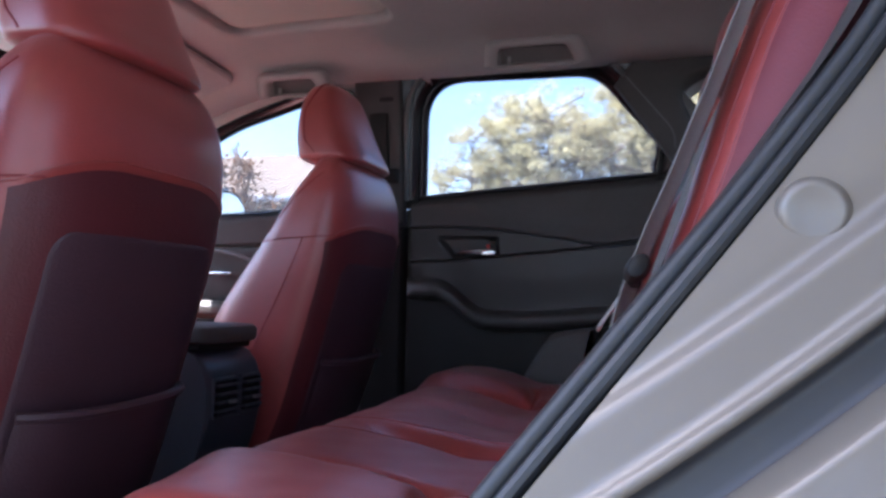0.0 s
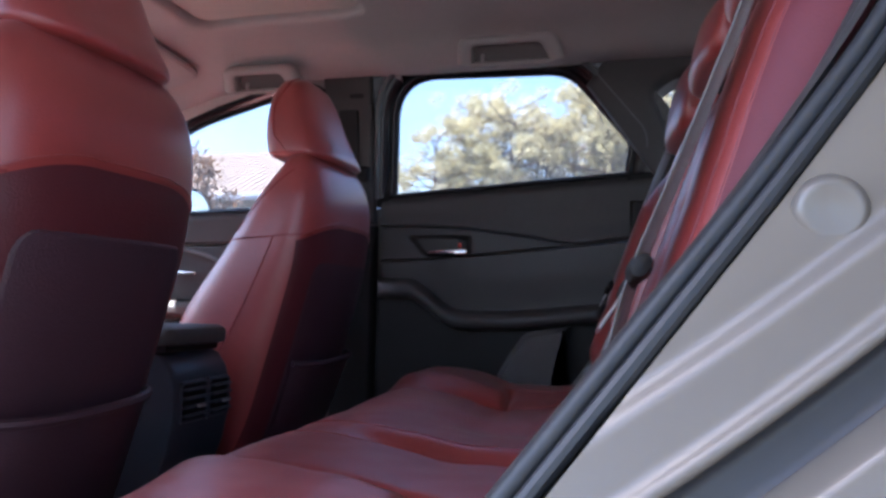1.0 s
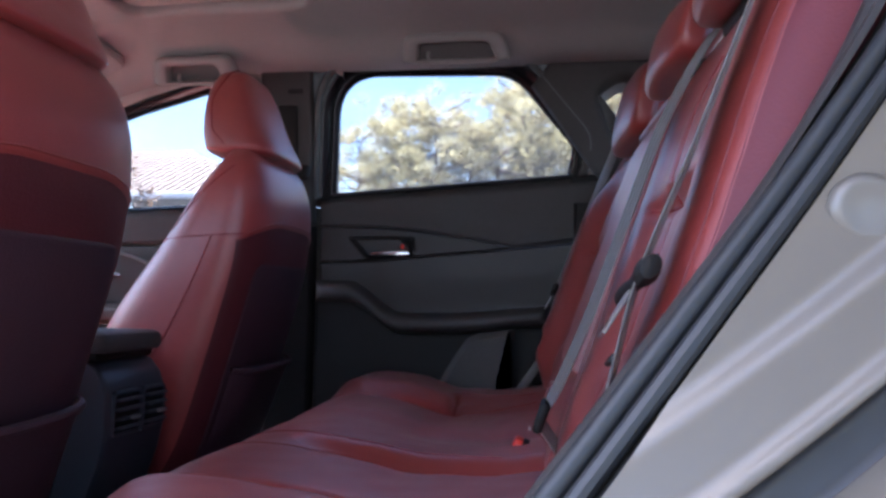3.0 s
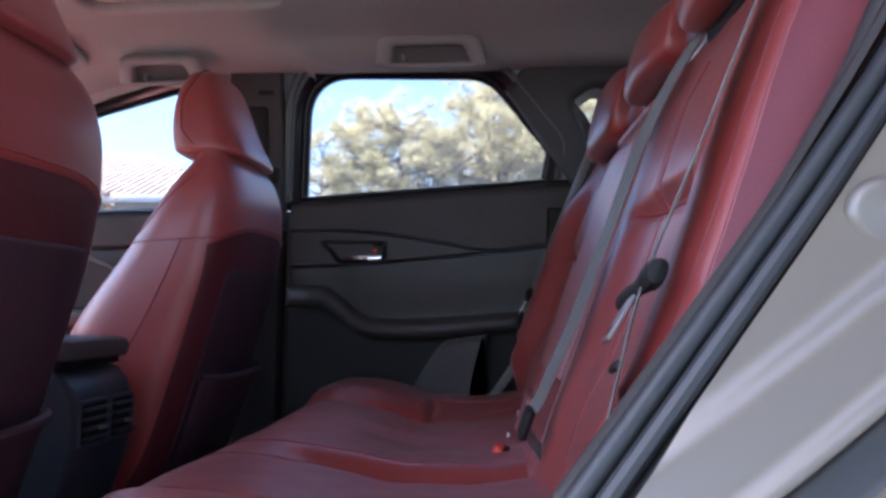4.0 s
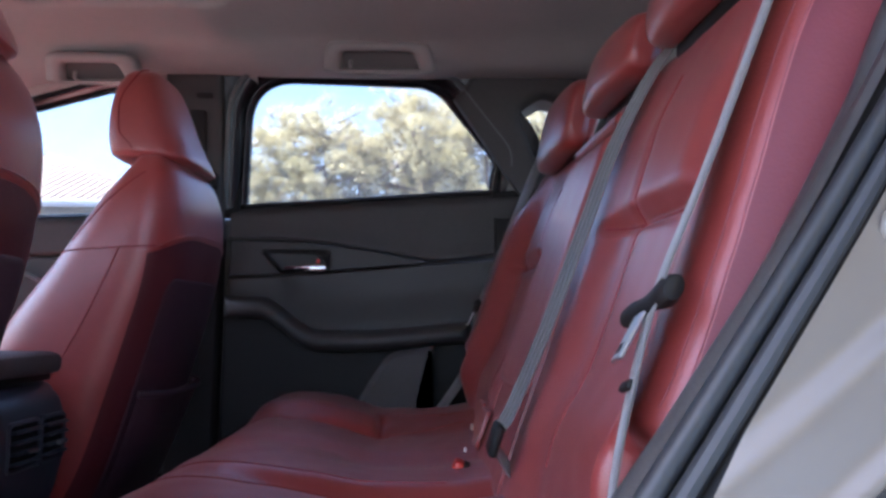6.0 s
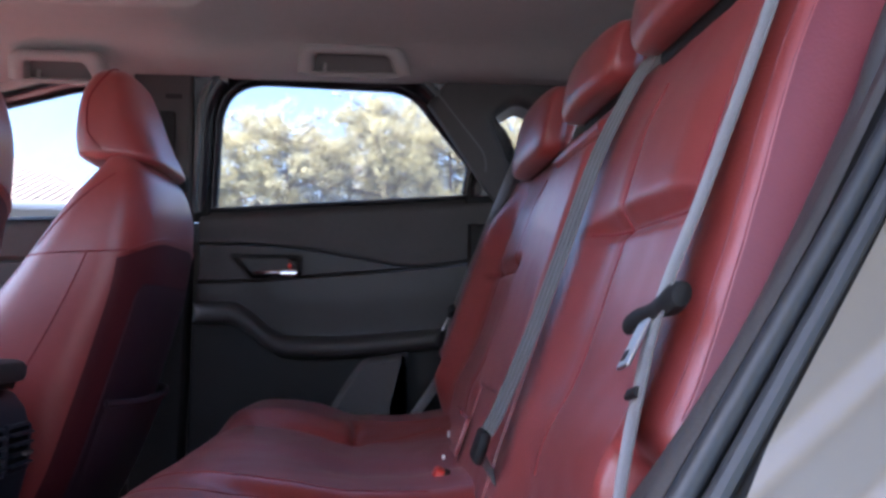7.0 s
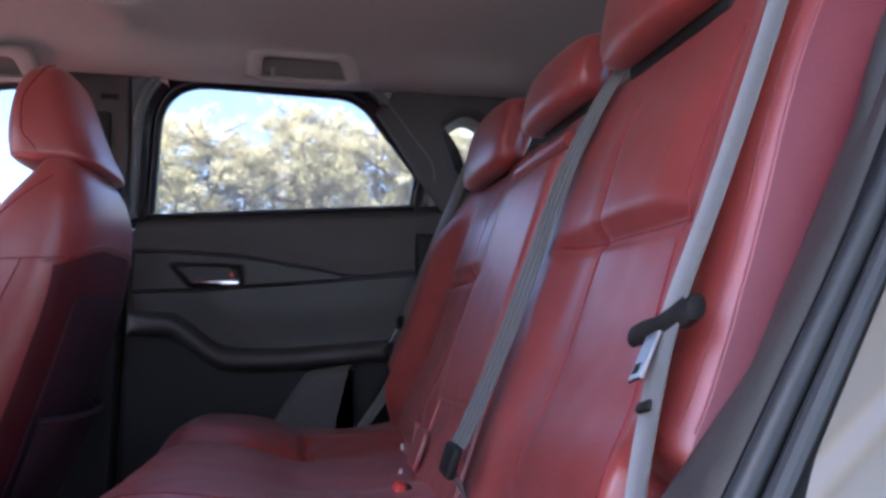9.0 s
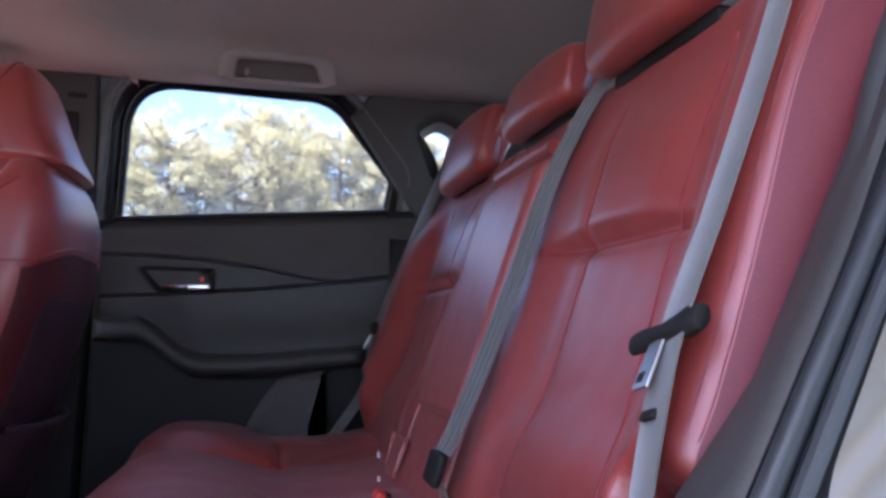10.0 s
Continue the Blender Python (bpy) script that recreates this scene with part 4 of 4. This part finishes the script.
def rear_headrest(yc, half, x0, z0, tall, deep=0.085):
    """A wrap-round headrest that leans with the backrest and overhangs it in front."""
    rings = []
    for u in sorted({*span(-1, 1, 30), -0.998, -0.993, -0.985, -0.95, 0.95, 0.985, 0.993, 0.998}):
        k = max(0.06, max(0.0, 1 - abs(u) ** 7) ** (1 / 5))
        ring = []
        for i in range(44):
            t = 2 * math.pi * i / 44
            c, s = math.cos(t), math.sin(t)
            fx = math.copysign(abs(c) ** 0.5, c) * deep / 2 * (0.7 + 0.3 * k)
            fz = math.copysign(abs(s) ** 0.55, s) * tall / 2 * k
            # the front face sweeps down and forwards
            x = fx + 0.20 * fz + 0.016 * u * u * (c < 0)
            ring.append(Vector((x0 + x, yc + half * u, z0 + fz + 0.018 * (c > 0) * c)))
        rings.append(ring)
    return loft(rings)


def build_rear_seat():
    seat = thing("rear_seat", "red leather rear bench seat with three headrests", "car seat", at=(0.5, 0, 0.31))
    xs = sorted({*span(0.085, 0.18, 26), *span(0.18, 0.64, 84)})
    ys = span(-0.69, 0.69, 240)

    def square(x, y):
        """The cushion's front edge runs square across the car."""
        return x + (0.045 * y + 0.06 * smooth(-0.28, -0.66, y)) * smooth(0.45, 0.15, x)

    def top(x, y):
        g = 0.69 - abs(y)
        drop = 0.05 * (1 - math.sqrt(max(0, 1 - (1 - min(1, g / 0.045)) ** 2)))
        return Vector((square(x, y) - 0.012 * (1 - smooth(0.085, 0.15, x)) * math.cos(y * 3), y, cushion_z(x, y) - drop))

    bm = grid(top, xs, ys)
    cush = part("cushion", bm, LEATHER, seat, sharp=0)
    part("cushion_base", box((0.48, 1.34, 0.20), (0.36, 0, 0.40), 0.03, 3), LEATHER, cush)
    part("cushion_front", grid(lambda y, v: Vector((square(0.073, y) + 0.03 * v * v, y, 0.505 - 0.17 * v)), span(-0.685, 0.685, 40), span(0, 1, 8)), LEATHER, cush)

    def stitch(pts, r=0.0013, m=THREAD):
        part("seam", tube([(square(x, y), y, cushion_z(x, y) + 0.0002) for x, y in pts], r, 6), m, cush)

    stitch([(x, -0.066 + 0.02 * math.sin((x - 0.12) * 6)) for x in span(0.12, 0.50, 40)])
    stitch([(x, -0.146 - 0.02 * math.sin((x - 0.12) * 4)) for x in span(0.13, 0.50, 40)])
    for s in (-1, 1):
        stitch([(x, s * 0.345) for x in span(0.13, 0.385, 30)])
        stitch([(0.392, s * y) for y in span(0.35, 0.47, 16)])
        stitch([(x, s * (0.352 + 0.35 * (x - 0.39))) for x in span(0.40, 0.56, 20)])
        stitch([(x, s * (0.50 - 0.2 * (x - 0.4))) for x in span(0.40, 0.56, 20)])

    backs = []
    for y0, y1, r0, r1 in ((-0.634, -0.128, 0.056, 0.010), (-0.127, 0.150, 0.010, 0.010), (0.151, 0.675, 0.010, 0.055)):
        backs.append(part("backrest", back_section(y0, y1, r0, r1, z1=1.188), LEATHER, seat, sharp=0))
        # the outer side panels get a darker red, their shade put into the colour
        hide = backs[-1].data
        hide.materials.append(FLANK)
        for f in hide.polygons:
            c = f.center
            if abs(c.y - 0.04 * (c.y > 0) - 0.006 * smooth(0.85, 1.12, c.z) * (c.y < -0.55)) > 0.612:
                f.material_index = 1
    part("seat_shell", loft([[Vector((0.66 + LEAN * (z - 0.66) + d, y, z)) for y, d in ((-0.585, 0.0), (0.62, 0.0), (0.62, 0.085), (-0.585, 0.085))] for z in (0.55, 1.132)]), CARPET, seat)

    def sew(pts, owner, r=0.0013, m=THREAD):
        part("seam", tube([back_at(y, z, 0.0003) for y, z in pts], r, 6), m, owner)

    for s, owner in ((-1, backs[0]), (1, backs[2])):
        sew([(s * (0.275 + 0.02 * math.sin((z - 0.6) * 5)), z) for z in span(0.66, 1.10, 40)], owner)
        sew([(s * y, 0.930) for y in span(0.20, 0.52, 24)], owner)
        sew([(s * (0.500 - 0.03 * math.sin((z - 0.6) * 5)), z) for z in span(0.66, 1.11, 40)], owner)
    # the near bolster's twin stitching, on its outer shoulder
    for k in (0.606, 0.614):
        for y, owner in ((-k, backs[0]), (k + 0.04, backs[2])):
            t = (0.634 - k) / 0.056
            sunk = 1 - math.sqrt(1 - (1 - t) ** 2)
            lane = [back_at(y, z, 0.0002 - sunk * 0.078) for z in span(0.755, 1.15, 50)]
            for p in lane:
                p.y += 0.006 * smooth(0.85, 1.12, p.z) * smooth(-0.50, -0.62, y)
            part("seam", tube(lane, 0.0008, 6), STITCH_PINK, owner)

    # folding armrest in the middle
    ya, yb, za, zb = -0.105, 0.128, 0.715, 1.075

    def arm(u, v):
        y, z = ya + (yb - ya) * u, za + (zb - za) * v
        g = min(y - ya, yb - y, z - za, zb - z)
        t = min(1.0, g / 0.016)
        return back_at(y, z, 0.016 * math.sqrt(max(0, 1 - (1 - t) ** 2)) - 0.003)

    es = sorted({*span(0, 1, 40), 0.005, 0.012, 0.02, 0.03, 0.98, 0.988, 0.995, 0.97})
    rest = part("folding_armrest", grid(arm, es, es), LEATHER, seat, "red leather folding armrest", sharp=0)
    part("top_roll", tube([back_at(y, 1.092 + 0.1 * y * y, 0.004) for y in span(-0.105, 0.128, 20)], 0.012, 10), LEATHER, rest)

    for yc, half, x0, z0, tall in ((-0.330, 0.145, 0.772, 1.242, 0.170), (-0.005, 0.134, 0.764, 1.205, 0.098), (0.40, 0.150, 0.766, 1.216, 0.148)):
        head = part("headrest", rear_headrest(yc, half, x0, z0, tall), LEATHER, seat, sharp=0)
        for s in (-1, 1):
            part("post", tube([(0.79, yc + s * 0.05, 1.10), (0.80, yc + s * 0.05, 1.20)], 0.006, 8), HARD_BLACK, seat)
        part("headrest_foot", box((0.05, half * 1.5, 0.02), (0.79, yc, z0 - tall / 2 - 0.004), 0.006), HARD_BLACK, seat)
    seat.rotation_euler = (0, 0, radians(3.0))
    # anchor flaps between backrest and cushion
    for y0, tz in ((0.30, 0.614), (0.15, 0.590)):
        part("anchor_cover", slab(round_poly([(y0 - 0.04, 0.605), (y0 + 0.04, 0.605), (y0 + 0.04, 0.665), (y0 - 0.04, 0.665)], 0.012, 4), lambda a, b, lift: back_at(a, b, 0.006 + lift), 0.006, 0.003), LEATHER, seat)
        part("anchor_tag", box((0.005, 0.008, 0.013), back_at(y0 + 0.02, tz, 0.016), 0.002), WHITE_MARK, seat, "small pale anchor tag")
    return seat


def build_belts():
    # middle belt: from the backrest's top down to its buckle
    b = thing("seat_belt", "grey middle seat belt lying down the red backrest", "seat belt", "rear seat belts", at=(0.6, -0.15, 0.62))
    pts = [back_at(y, z, l) for y, z, l in ((-0.197, 1.19, -0.04), (-0.195, 1.172, 0.004), (-0.188, 1.05, 0.014), (-0.180, 0.92, 0.016), (-0.172, 0.80, 0.018), (-0.165, 0.70, 0.024), (-0.162, 0.668, 0.030))]
    pts = [BENCH @ p for p in smooth_path(pts, 6)]
    part("webbing", strap(pts, [(-0.26, 0.965, 0)] * len(pts), 0.042, 0.002), WEBBING, b)
    for off in (-0.012, 0.0, 0.012):
        part("woven_rib", tube([p + Vector((-0.0014, -0.0008, 0)) + Vector((-0.26, 0.965, 0)) * off for p in pts[3:]], 0.0007, 5), WEBBING, b)
    tongue = part("belt_tongue", box((0.012, 0.060, 0.040), pts[-1] + Vector((-0.004, 0, -0.010)), 0.005, 3, turn=Matrix.Rotation(radians(18), 4, "Y")), HARD_BLACK, b, "black belt tongue")
    low = smooth_path([pts[-1] + Vector((-0.004, -0.002, -0.02)), (0.585, -0.150, 0.625), (0.60, -0.165, 0.595), (0.62, -0.17, 0.57)], 5)
    part("lap_webbing", strap(low, [(0.2, 1, 0)] * len(low), 0.046, 0.002), WEBBING, b)
    for y, x, z, nm in ((0.052, 0.548, 0.586, "red-buttoned belt buckle in the seat crease"),):
        bk = thing("belt_buckle", nm, "belt buckle", "belt buckles", at=(x, y, z))
        tilt = Matrix.Rotation(radians(-68), 4, "Y")
        part("housing", box((0.022, 0.044, 0.056), (x, y, z), 0.006, 3, turn=tilt), HARD_BLACK, bk)
        top = Vector((x, y, z)) + tilt.to_3x3() @ Vector((0.0, 0, 0.030))
        part("button", box((0.022, 0.042, 0.018), top, 0.006, 3, turn=tilt), BUTTON_RED, bk, "orange-red release button")

    # outer belts, with grip, tongue and a dark chip added as a fold's shadow
    near = [(0.800, -0.580, 1.29), (0.765, -0.586, 1.18), (0.724, -0.592, 1.06), (0.674, -0.594, 0.93), (0.639, -0.594, 0.845), (0.622, -0.594, 0.786), (0.604, -0.598, 0.70), (0.598, -0.600, 0.60), (0.61, -0.605, 0.52)]
    far = [(0.745, 0.628, 1.26), (0.704, 0.632, 1.16), (0.660, 0.638, 1.05), (0.618, 0.640, 0.94), (0.588, 0.642, 0.860), (0.574, 0.648, 0.80), (0.560, 0.660, 0.72), (0.505, 0.67, 0.63), (0.45, 0.66, 0.56)]
    for raw, side, p, q, tip in ((near, (0.17, 1.0, 0), (0.645, -0.622, 0.840), (0.632, -0.551, 0.820), (0.613, -0.592, 0.791)),
                                 (far, (-0.5, 1, 0), (0.582, 0.668, 0.858), (0.574, 0.606, 0.842), (0.556, 0.636, 0.806))):
        b = thing("seat_belt", "grey outer seat belt with steel tongue beside the red bolster", "seat belt", "rear seat belts", at=(raw[-1][0], raw[-1][1], 0.52))
        pts = smooth_path(raw, 6)
        part("webbing", strap(pts, [side] * len(pts), 0.046, 0.0016), WEBBING, b)
        p, q, tip = Vector(p), Vector(q), Vector(tip)
        u = (q - p).normalized()
        down = (tip - (p + q) / 2)
        down = (down - u * down.dot(u)).normalized()
        n = u.cross(down).normalized()
        if n.x > 0:
            n = -n
        rings = []
        for t, rad in ((-0.02, 0.003), (0.0, 0.0085), (0.12, 0.0115), (0.32, 0.0085), (0.55, 0.0065), (0.8, 0.0085), (0.96, 0.008), (1.02, 0.003)):
            c = p.lerp(q, t) + n * 0.005
            rings.append([c + down * rad * 1.15 * math.cos(a) + n * rad * 0.75 * math.sin(a) for a in span(0, 2 * math.pi, 15)[:-1]])
        part("tongue_grip", loft(rings), HARD_BLACK, b, "black tongue grip")
        basis = Matrix((u, n, down)).transposed().to_4x4()
        mid = (p + q) / 2
        long = (tip - mid).length
        c = mid.lerp(tip, 0.55) + n * 0.005
        plate = part("tongue", box((0.017, 0.0028, long * 0.9), c, 0.001, 1, turn=basis), STEEL, b, "plated steel belt tongue")
        part("tongue_slot", box((0.009, 0.0034, 0.010), mid.lerp(tip, 0.80) + n * 0.005, 0.001, 1, turn=basis), HARD_BLACK, plate)
        part("fold_shadow", box((0.016, 0.005, 0.008), Vector(raw[5]) + n * 0.003 - Vector((0.003, 0, 0.010)), 0.002, 2, turn=basis), HARD_BLACK, b)


# ---- outdoors ----
def build_ground():
    g = part("ground", grid(lambda x, y: Vector((x, y, 0)), [-900, -300, -100, -40, -15, 0, 15, 40, 100, 300, 900], [-900, -300, -100, -40, -15, 0, 15, 40, 100, 300, 900]), ASPHALT)
    tagged(g, "grey asphalt ground reaching to the horizon", "ground", kind="structure")


def pine_meshes(seed):
    """Trunk and crown of one pine about 11 m tall."""
    rnd = random.Random(seed)
    tall = 10.6
    bend = rnd.uniform(-0.3, 0.3)
    axis = lambda z: Vector((bend * math.sin(z * 0.3), bend * 0.5 * math.sin(z * 0.2 + seed), z))
    trunk = tube([axis(z) for z in span(0, tall * 0.97, 14)], 0.17, 9)
    for v in trunk.verts:
        c = axis(v.co.z)
        k = 1 - 0.82 * v.co.z / tall
        v.co.x, v.co.y = c.x + (v.co.x - c.x) * k, c.y + (v.co.y - c.y) * k
    verts, faces = [], []
    for _ in range(44):
        z = rnd.uniform(5.8, tall * 0.98) if rnd.random() > 0.08 else rnd.uniform(3.4, 5.8)
        f = (z - 2.2) / (tall - 2.2)
        reach = (0.9 + 2.0 * math.sin(math.pi * min(1, f * 0.85 + 0.12)) ** 0.8) * rnd.uniform(0.55, 1.1)
        ang = rnd.uniform(0, 2 * math.pi)
        a = axis(z)
        tip = a + Vector((math.cos(ang) * reach, math.sin(ang) * reach, rnd.uniform(-0.1, 1.1)))
        tube([a, a.lerp(tip, 0.5) + Vector((0, 0, -0.08)), tip], 0.035, 5, bm=trunk)
        for _c in range(rnd.randint(2, 5)):
            c = a.lerp(tip, rnd.uniform(0.45, 1.08)) + Vector([rnd.gauss(0, 0.28), rnd.gauss(0, 0.28), rnd.gauss(0.1, 0.26)])
            rad = rnd.uniform(0.26, 0.56)
            for _n in range(95):
                d = Vector([rnd.gauss(0, 1) for _k in range(3)]).normalized()
                p = c + Vector((d.x * rad, d.y * rad, d.z * rad * 0.8)) * rnd.uniform(0.3, 1.0)
                u = (d + Vector([rnd.uniform(-0.7, 0.7) for _k in range(3)])).normalized()
                w = u.orthogonal().normalized()
                L, W = rnd.uniform(0.08, 0.16), rnd.uniform(0.015, 0.032)
                i = len(verts)
                verts += [p - w * W, p + w * W, p + u * L + w * W * 0.4, p + u * L - w * W * 0.4]
                faces.append((i, i + 1, i + 2, i + 3))
    crown = bpy.data.meshes.new("crown")
    crown.from_pydata(verts, [], faces)
    crown.materials.append(NEEDLES)
    tm = bpy.data.meshes.new("trunk")
    bmesh.ops.recalc_face_normals(trunk, faces=trunk.faces)
    trunk.to_mesh(tm)
    trunk.free()
    tm.materials.append(BARK)
    return tm, crown


def build_trees():
    rnd = random.Random(11)
    kinds = [pine_meshes(k) for k in range(4)]
    first = []
    for k, (tm, cm) in enumerate(kinds):
        t = thing("pine_tree", "tall pale yellow-green pine with an open crown", "tree", "pine trees")
        for nm, me in (("trunk", tm), ("crown", cm)):
            o = new(nm, me)
            o.parent = t
        first.append(t)
    spots = [(-7.6, 29.0, 0.80), (-6.2, 31.0, 0.94), (-4.7, 30.0, 0.95), (-3.2, 30.0, 0.86), (-1.9, 31.5, 1.02), (-0.6, 29.5, 0.98), (0.9, 32.0, 1.06), (2.2, 30.0, 1.0), (3.7, 31.5, 1.04), (4.9, 29.5, 0.92), (6.4, 31.0, 1.0), (8.2, 30.0, 0.95), (10.3, 31.5, 1.0), (12.5, 30.5, 1.04), (15, 31, 1.0), (0.2, 37.0, 1.05), (9.4, 36.5, 1.05), (18, 31, 1.0), (21.5, 30, 1.02),
             # unseen pines behind the camera, known from jamb reflections, set to block sky
             (-9, -22.0, 0.9), (-3.4, -20.0, 1.0), (-0.4, -13.2, 0.92), (1.2, -9.6, 1.1), (3.0, -8.2, 1.15), (4.8, -7.2, 1.2), (2.2, -11.5, 1.1), (0.4, -11.4, 1.05), (7.2, -6.6, 1.15), (6.0, -5.2, 1.1), (8.8, -8.4, 1.15), (10.6, -6.3, 0.95), (12.8, -8.5, 1.1), (6.4, -10.8, 1.1), (4.5, -12.6, 1.1), (9.6, -11.5, 1.1)]
    for i, (x, y, s) in enumerate(spots):
        src = first[i % 4]
        m = Matrix.Translation((x, y, 0)) @ Matrix.Rotation(rnd.uniform(0, 6.28), 4, "Z") @ Matrix.Scale(s * 0.95, 4)
        if i < 4:
            src.matrix_basis = m
        else:
            o = copy_thing(src, Matrix.Identity(4))
            o.matrix_basis = m


def build_house():
    h = thing("house", "pale stucco house with a pinkish terracotta tile roof", "house", at=(-14, 21, 0))
    x0, x1, y0, y1, eave, ridge = -26.0, -7.2, 18.0, 28.0, 3.75, 6.1
    part("wall", box((x1 - x0 - 1.0, y1 - y0 - 1.0, eave), ((x0 + x1) / 2, (y0 + y1) / 2, eave / 2), 0.02), STUCCO, h)
    a, b, c, d = (Vector((x, y, eave)) for x, y in ((x0, y0), (x1, y0), (x1, y1), (x0, y1)))
    r0, r1 = Vector((x0 + 5, 23, ridge)), Vector((x1 - 5, 23, ridge))
    bm = bmesh.new()
    for quad in ((a, b, r1, r0), (b, c, r1), (c, d, r0, r1), (d, a, r0), (a, d, c, b)):
        bm.faces.new([bm.verts.new(p) for p in quad])
    roof = part("roof", bm, ROOF_TILE, h)
    part("fascia", box((x1 - x0, 0.06, 0.20), ((x0 + x1) / 2, y0 - 0.02, eave - 0.02), 0.01), WHITE_MARK, h)
    part("fascia", box((0.06, y1 - y0, 0.20), (x1 + 0.02, (y0 + y1) / 2, eave - 0.02), 0.01), WHITE_MARK, h)
    # tile courses as raised rolls down the slope
    course = bmesh.new()
    for k in range(74):
        x = x0 + 0.25 + k * 0.25
        top = min(1.0, (x1 - x) / 5, (x - x0) / 5)
        tube([(x, y0 - 0.03, eave + 0.0), (x, y0 + 5 * top, eave + (ridge - eave) * top + 0.0)], 0.028, 6, bm=course)
    tagged(part("tile_rolls", course, ROOF_TILE, roof), kind="stuff")
    for k in range(3):
        win = part("window", box((1.3, 0.08, 1.3), (-11.5 - 4 * k, y0 + 0.48, 1.9), 0.02), HARD_BLACK, h)
        part("window_frame", box((1.46, 0.06, 0.08), (-11.5 - 4 * k, y0 + 0.45, 1.22), 0.01), WHITE_MARK, win)


def build_shrub():
    rnd = random.Random(5)
    t = thing("shrub", "russet-leaved small tree beside the house", "shrub", at=(-10.45, 15.5, 0))
    trunk = tube([(-10.45, 15.5, 0), (-10.4, 15.5, 1.6), (-10.45, 15.5, 3.0)], 0.08, 7)
    verts, faces = [], []
    for _ in range(26):
        c = Vector((-10.45 + rnd.gauss(0, 0.45), 15.5 + rnd.gauss(0, 0.45), rnd.uniform(2.4, 4.5)))
        tube([(-10.45, 15.5, 2.0), c], 0.02, 4, bm=trunk)
        for _n in range(60):
            d = Vector([rnd.gauss(0, 1) for _k in range(3)]).normalized()
            p = c + d * rnd.uniform(0.05, 0.32)
            w = d.orthogonal().normalized()
            i = len(verts)
            verts += [p - w * 0.03, p + w * 0.03, p + d * 0.1 + w * 0.02, p + d * 0.1 - w * 0.02]
            faces.append((i, i + 1, i + 2, i + 3))
    part("trunk", trunk, BARK, t)
    me = bpy.data.meshes.new("crown")
    me.from_pydata(verts, [], faces)
    me.materials.append(SHRUB)
    o = new("crown", me)
    o.parent = t
    o.location = -t.location


build_ground()
build_roof_and_body()
build_floor()
build_ceiling()
build_rear_door()
build_front_door()
build_far_pillars()
grab_handle(0.210, 0.470, 0.560, 1.398, "grab handles")
grab_handle(-0.430, -0.205, 0.566, 1.365, "grab handles")
driver = front_seat(-0.385)
passenger = copy_thing(driver, pose(-0.216, 0.388, 0.325))
build_console()
build_rear_seat()
build_belts()
build_house()
build_shrub()
build_trees()
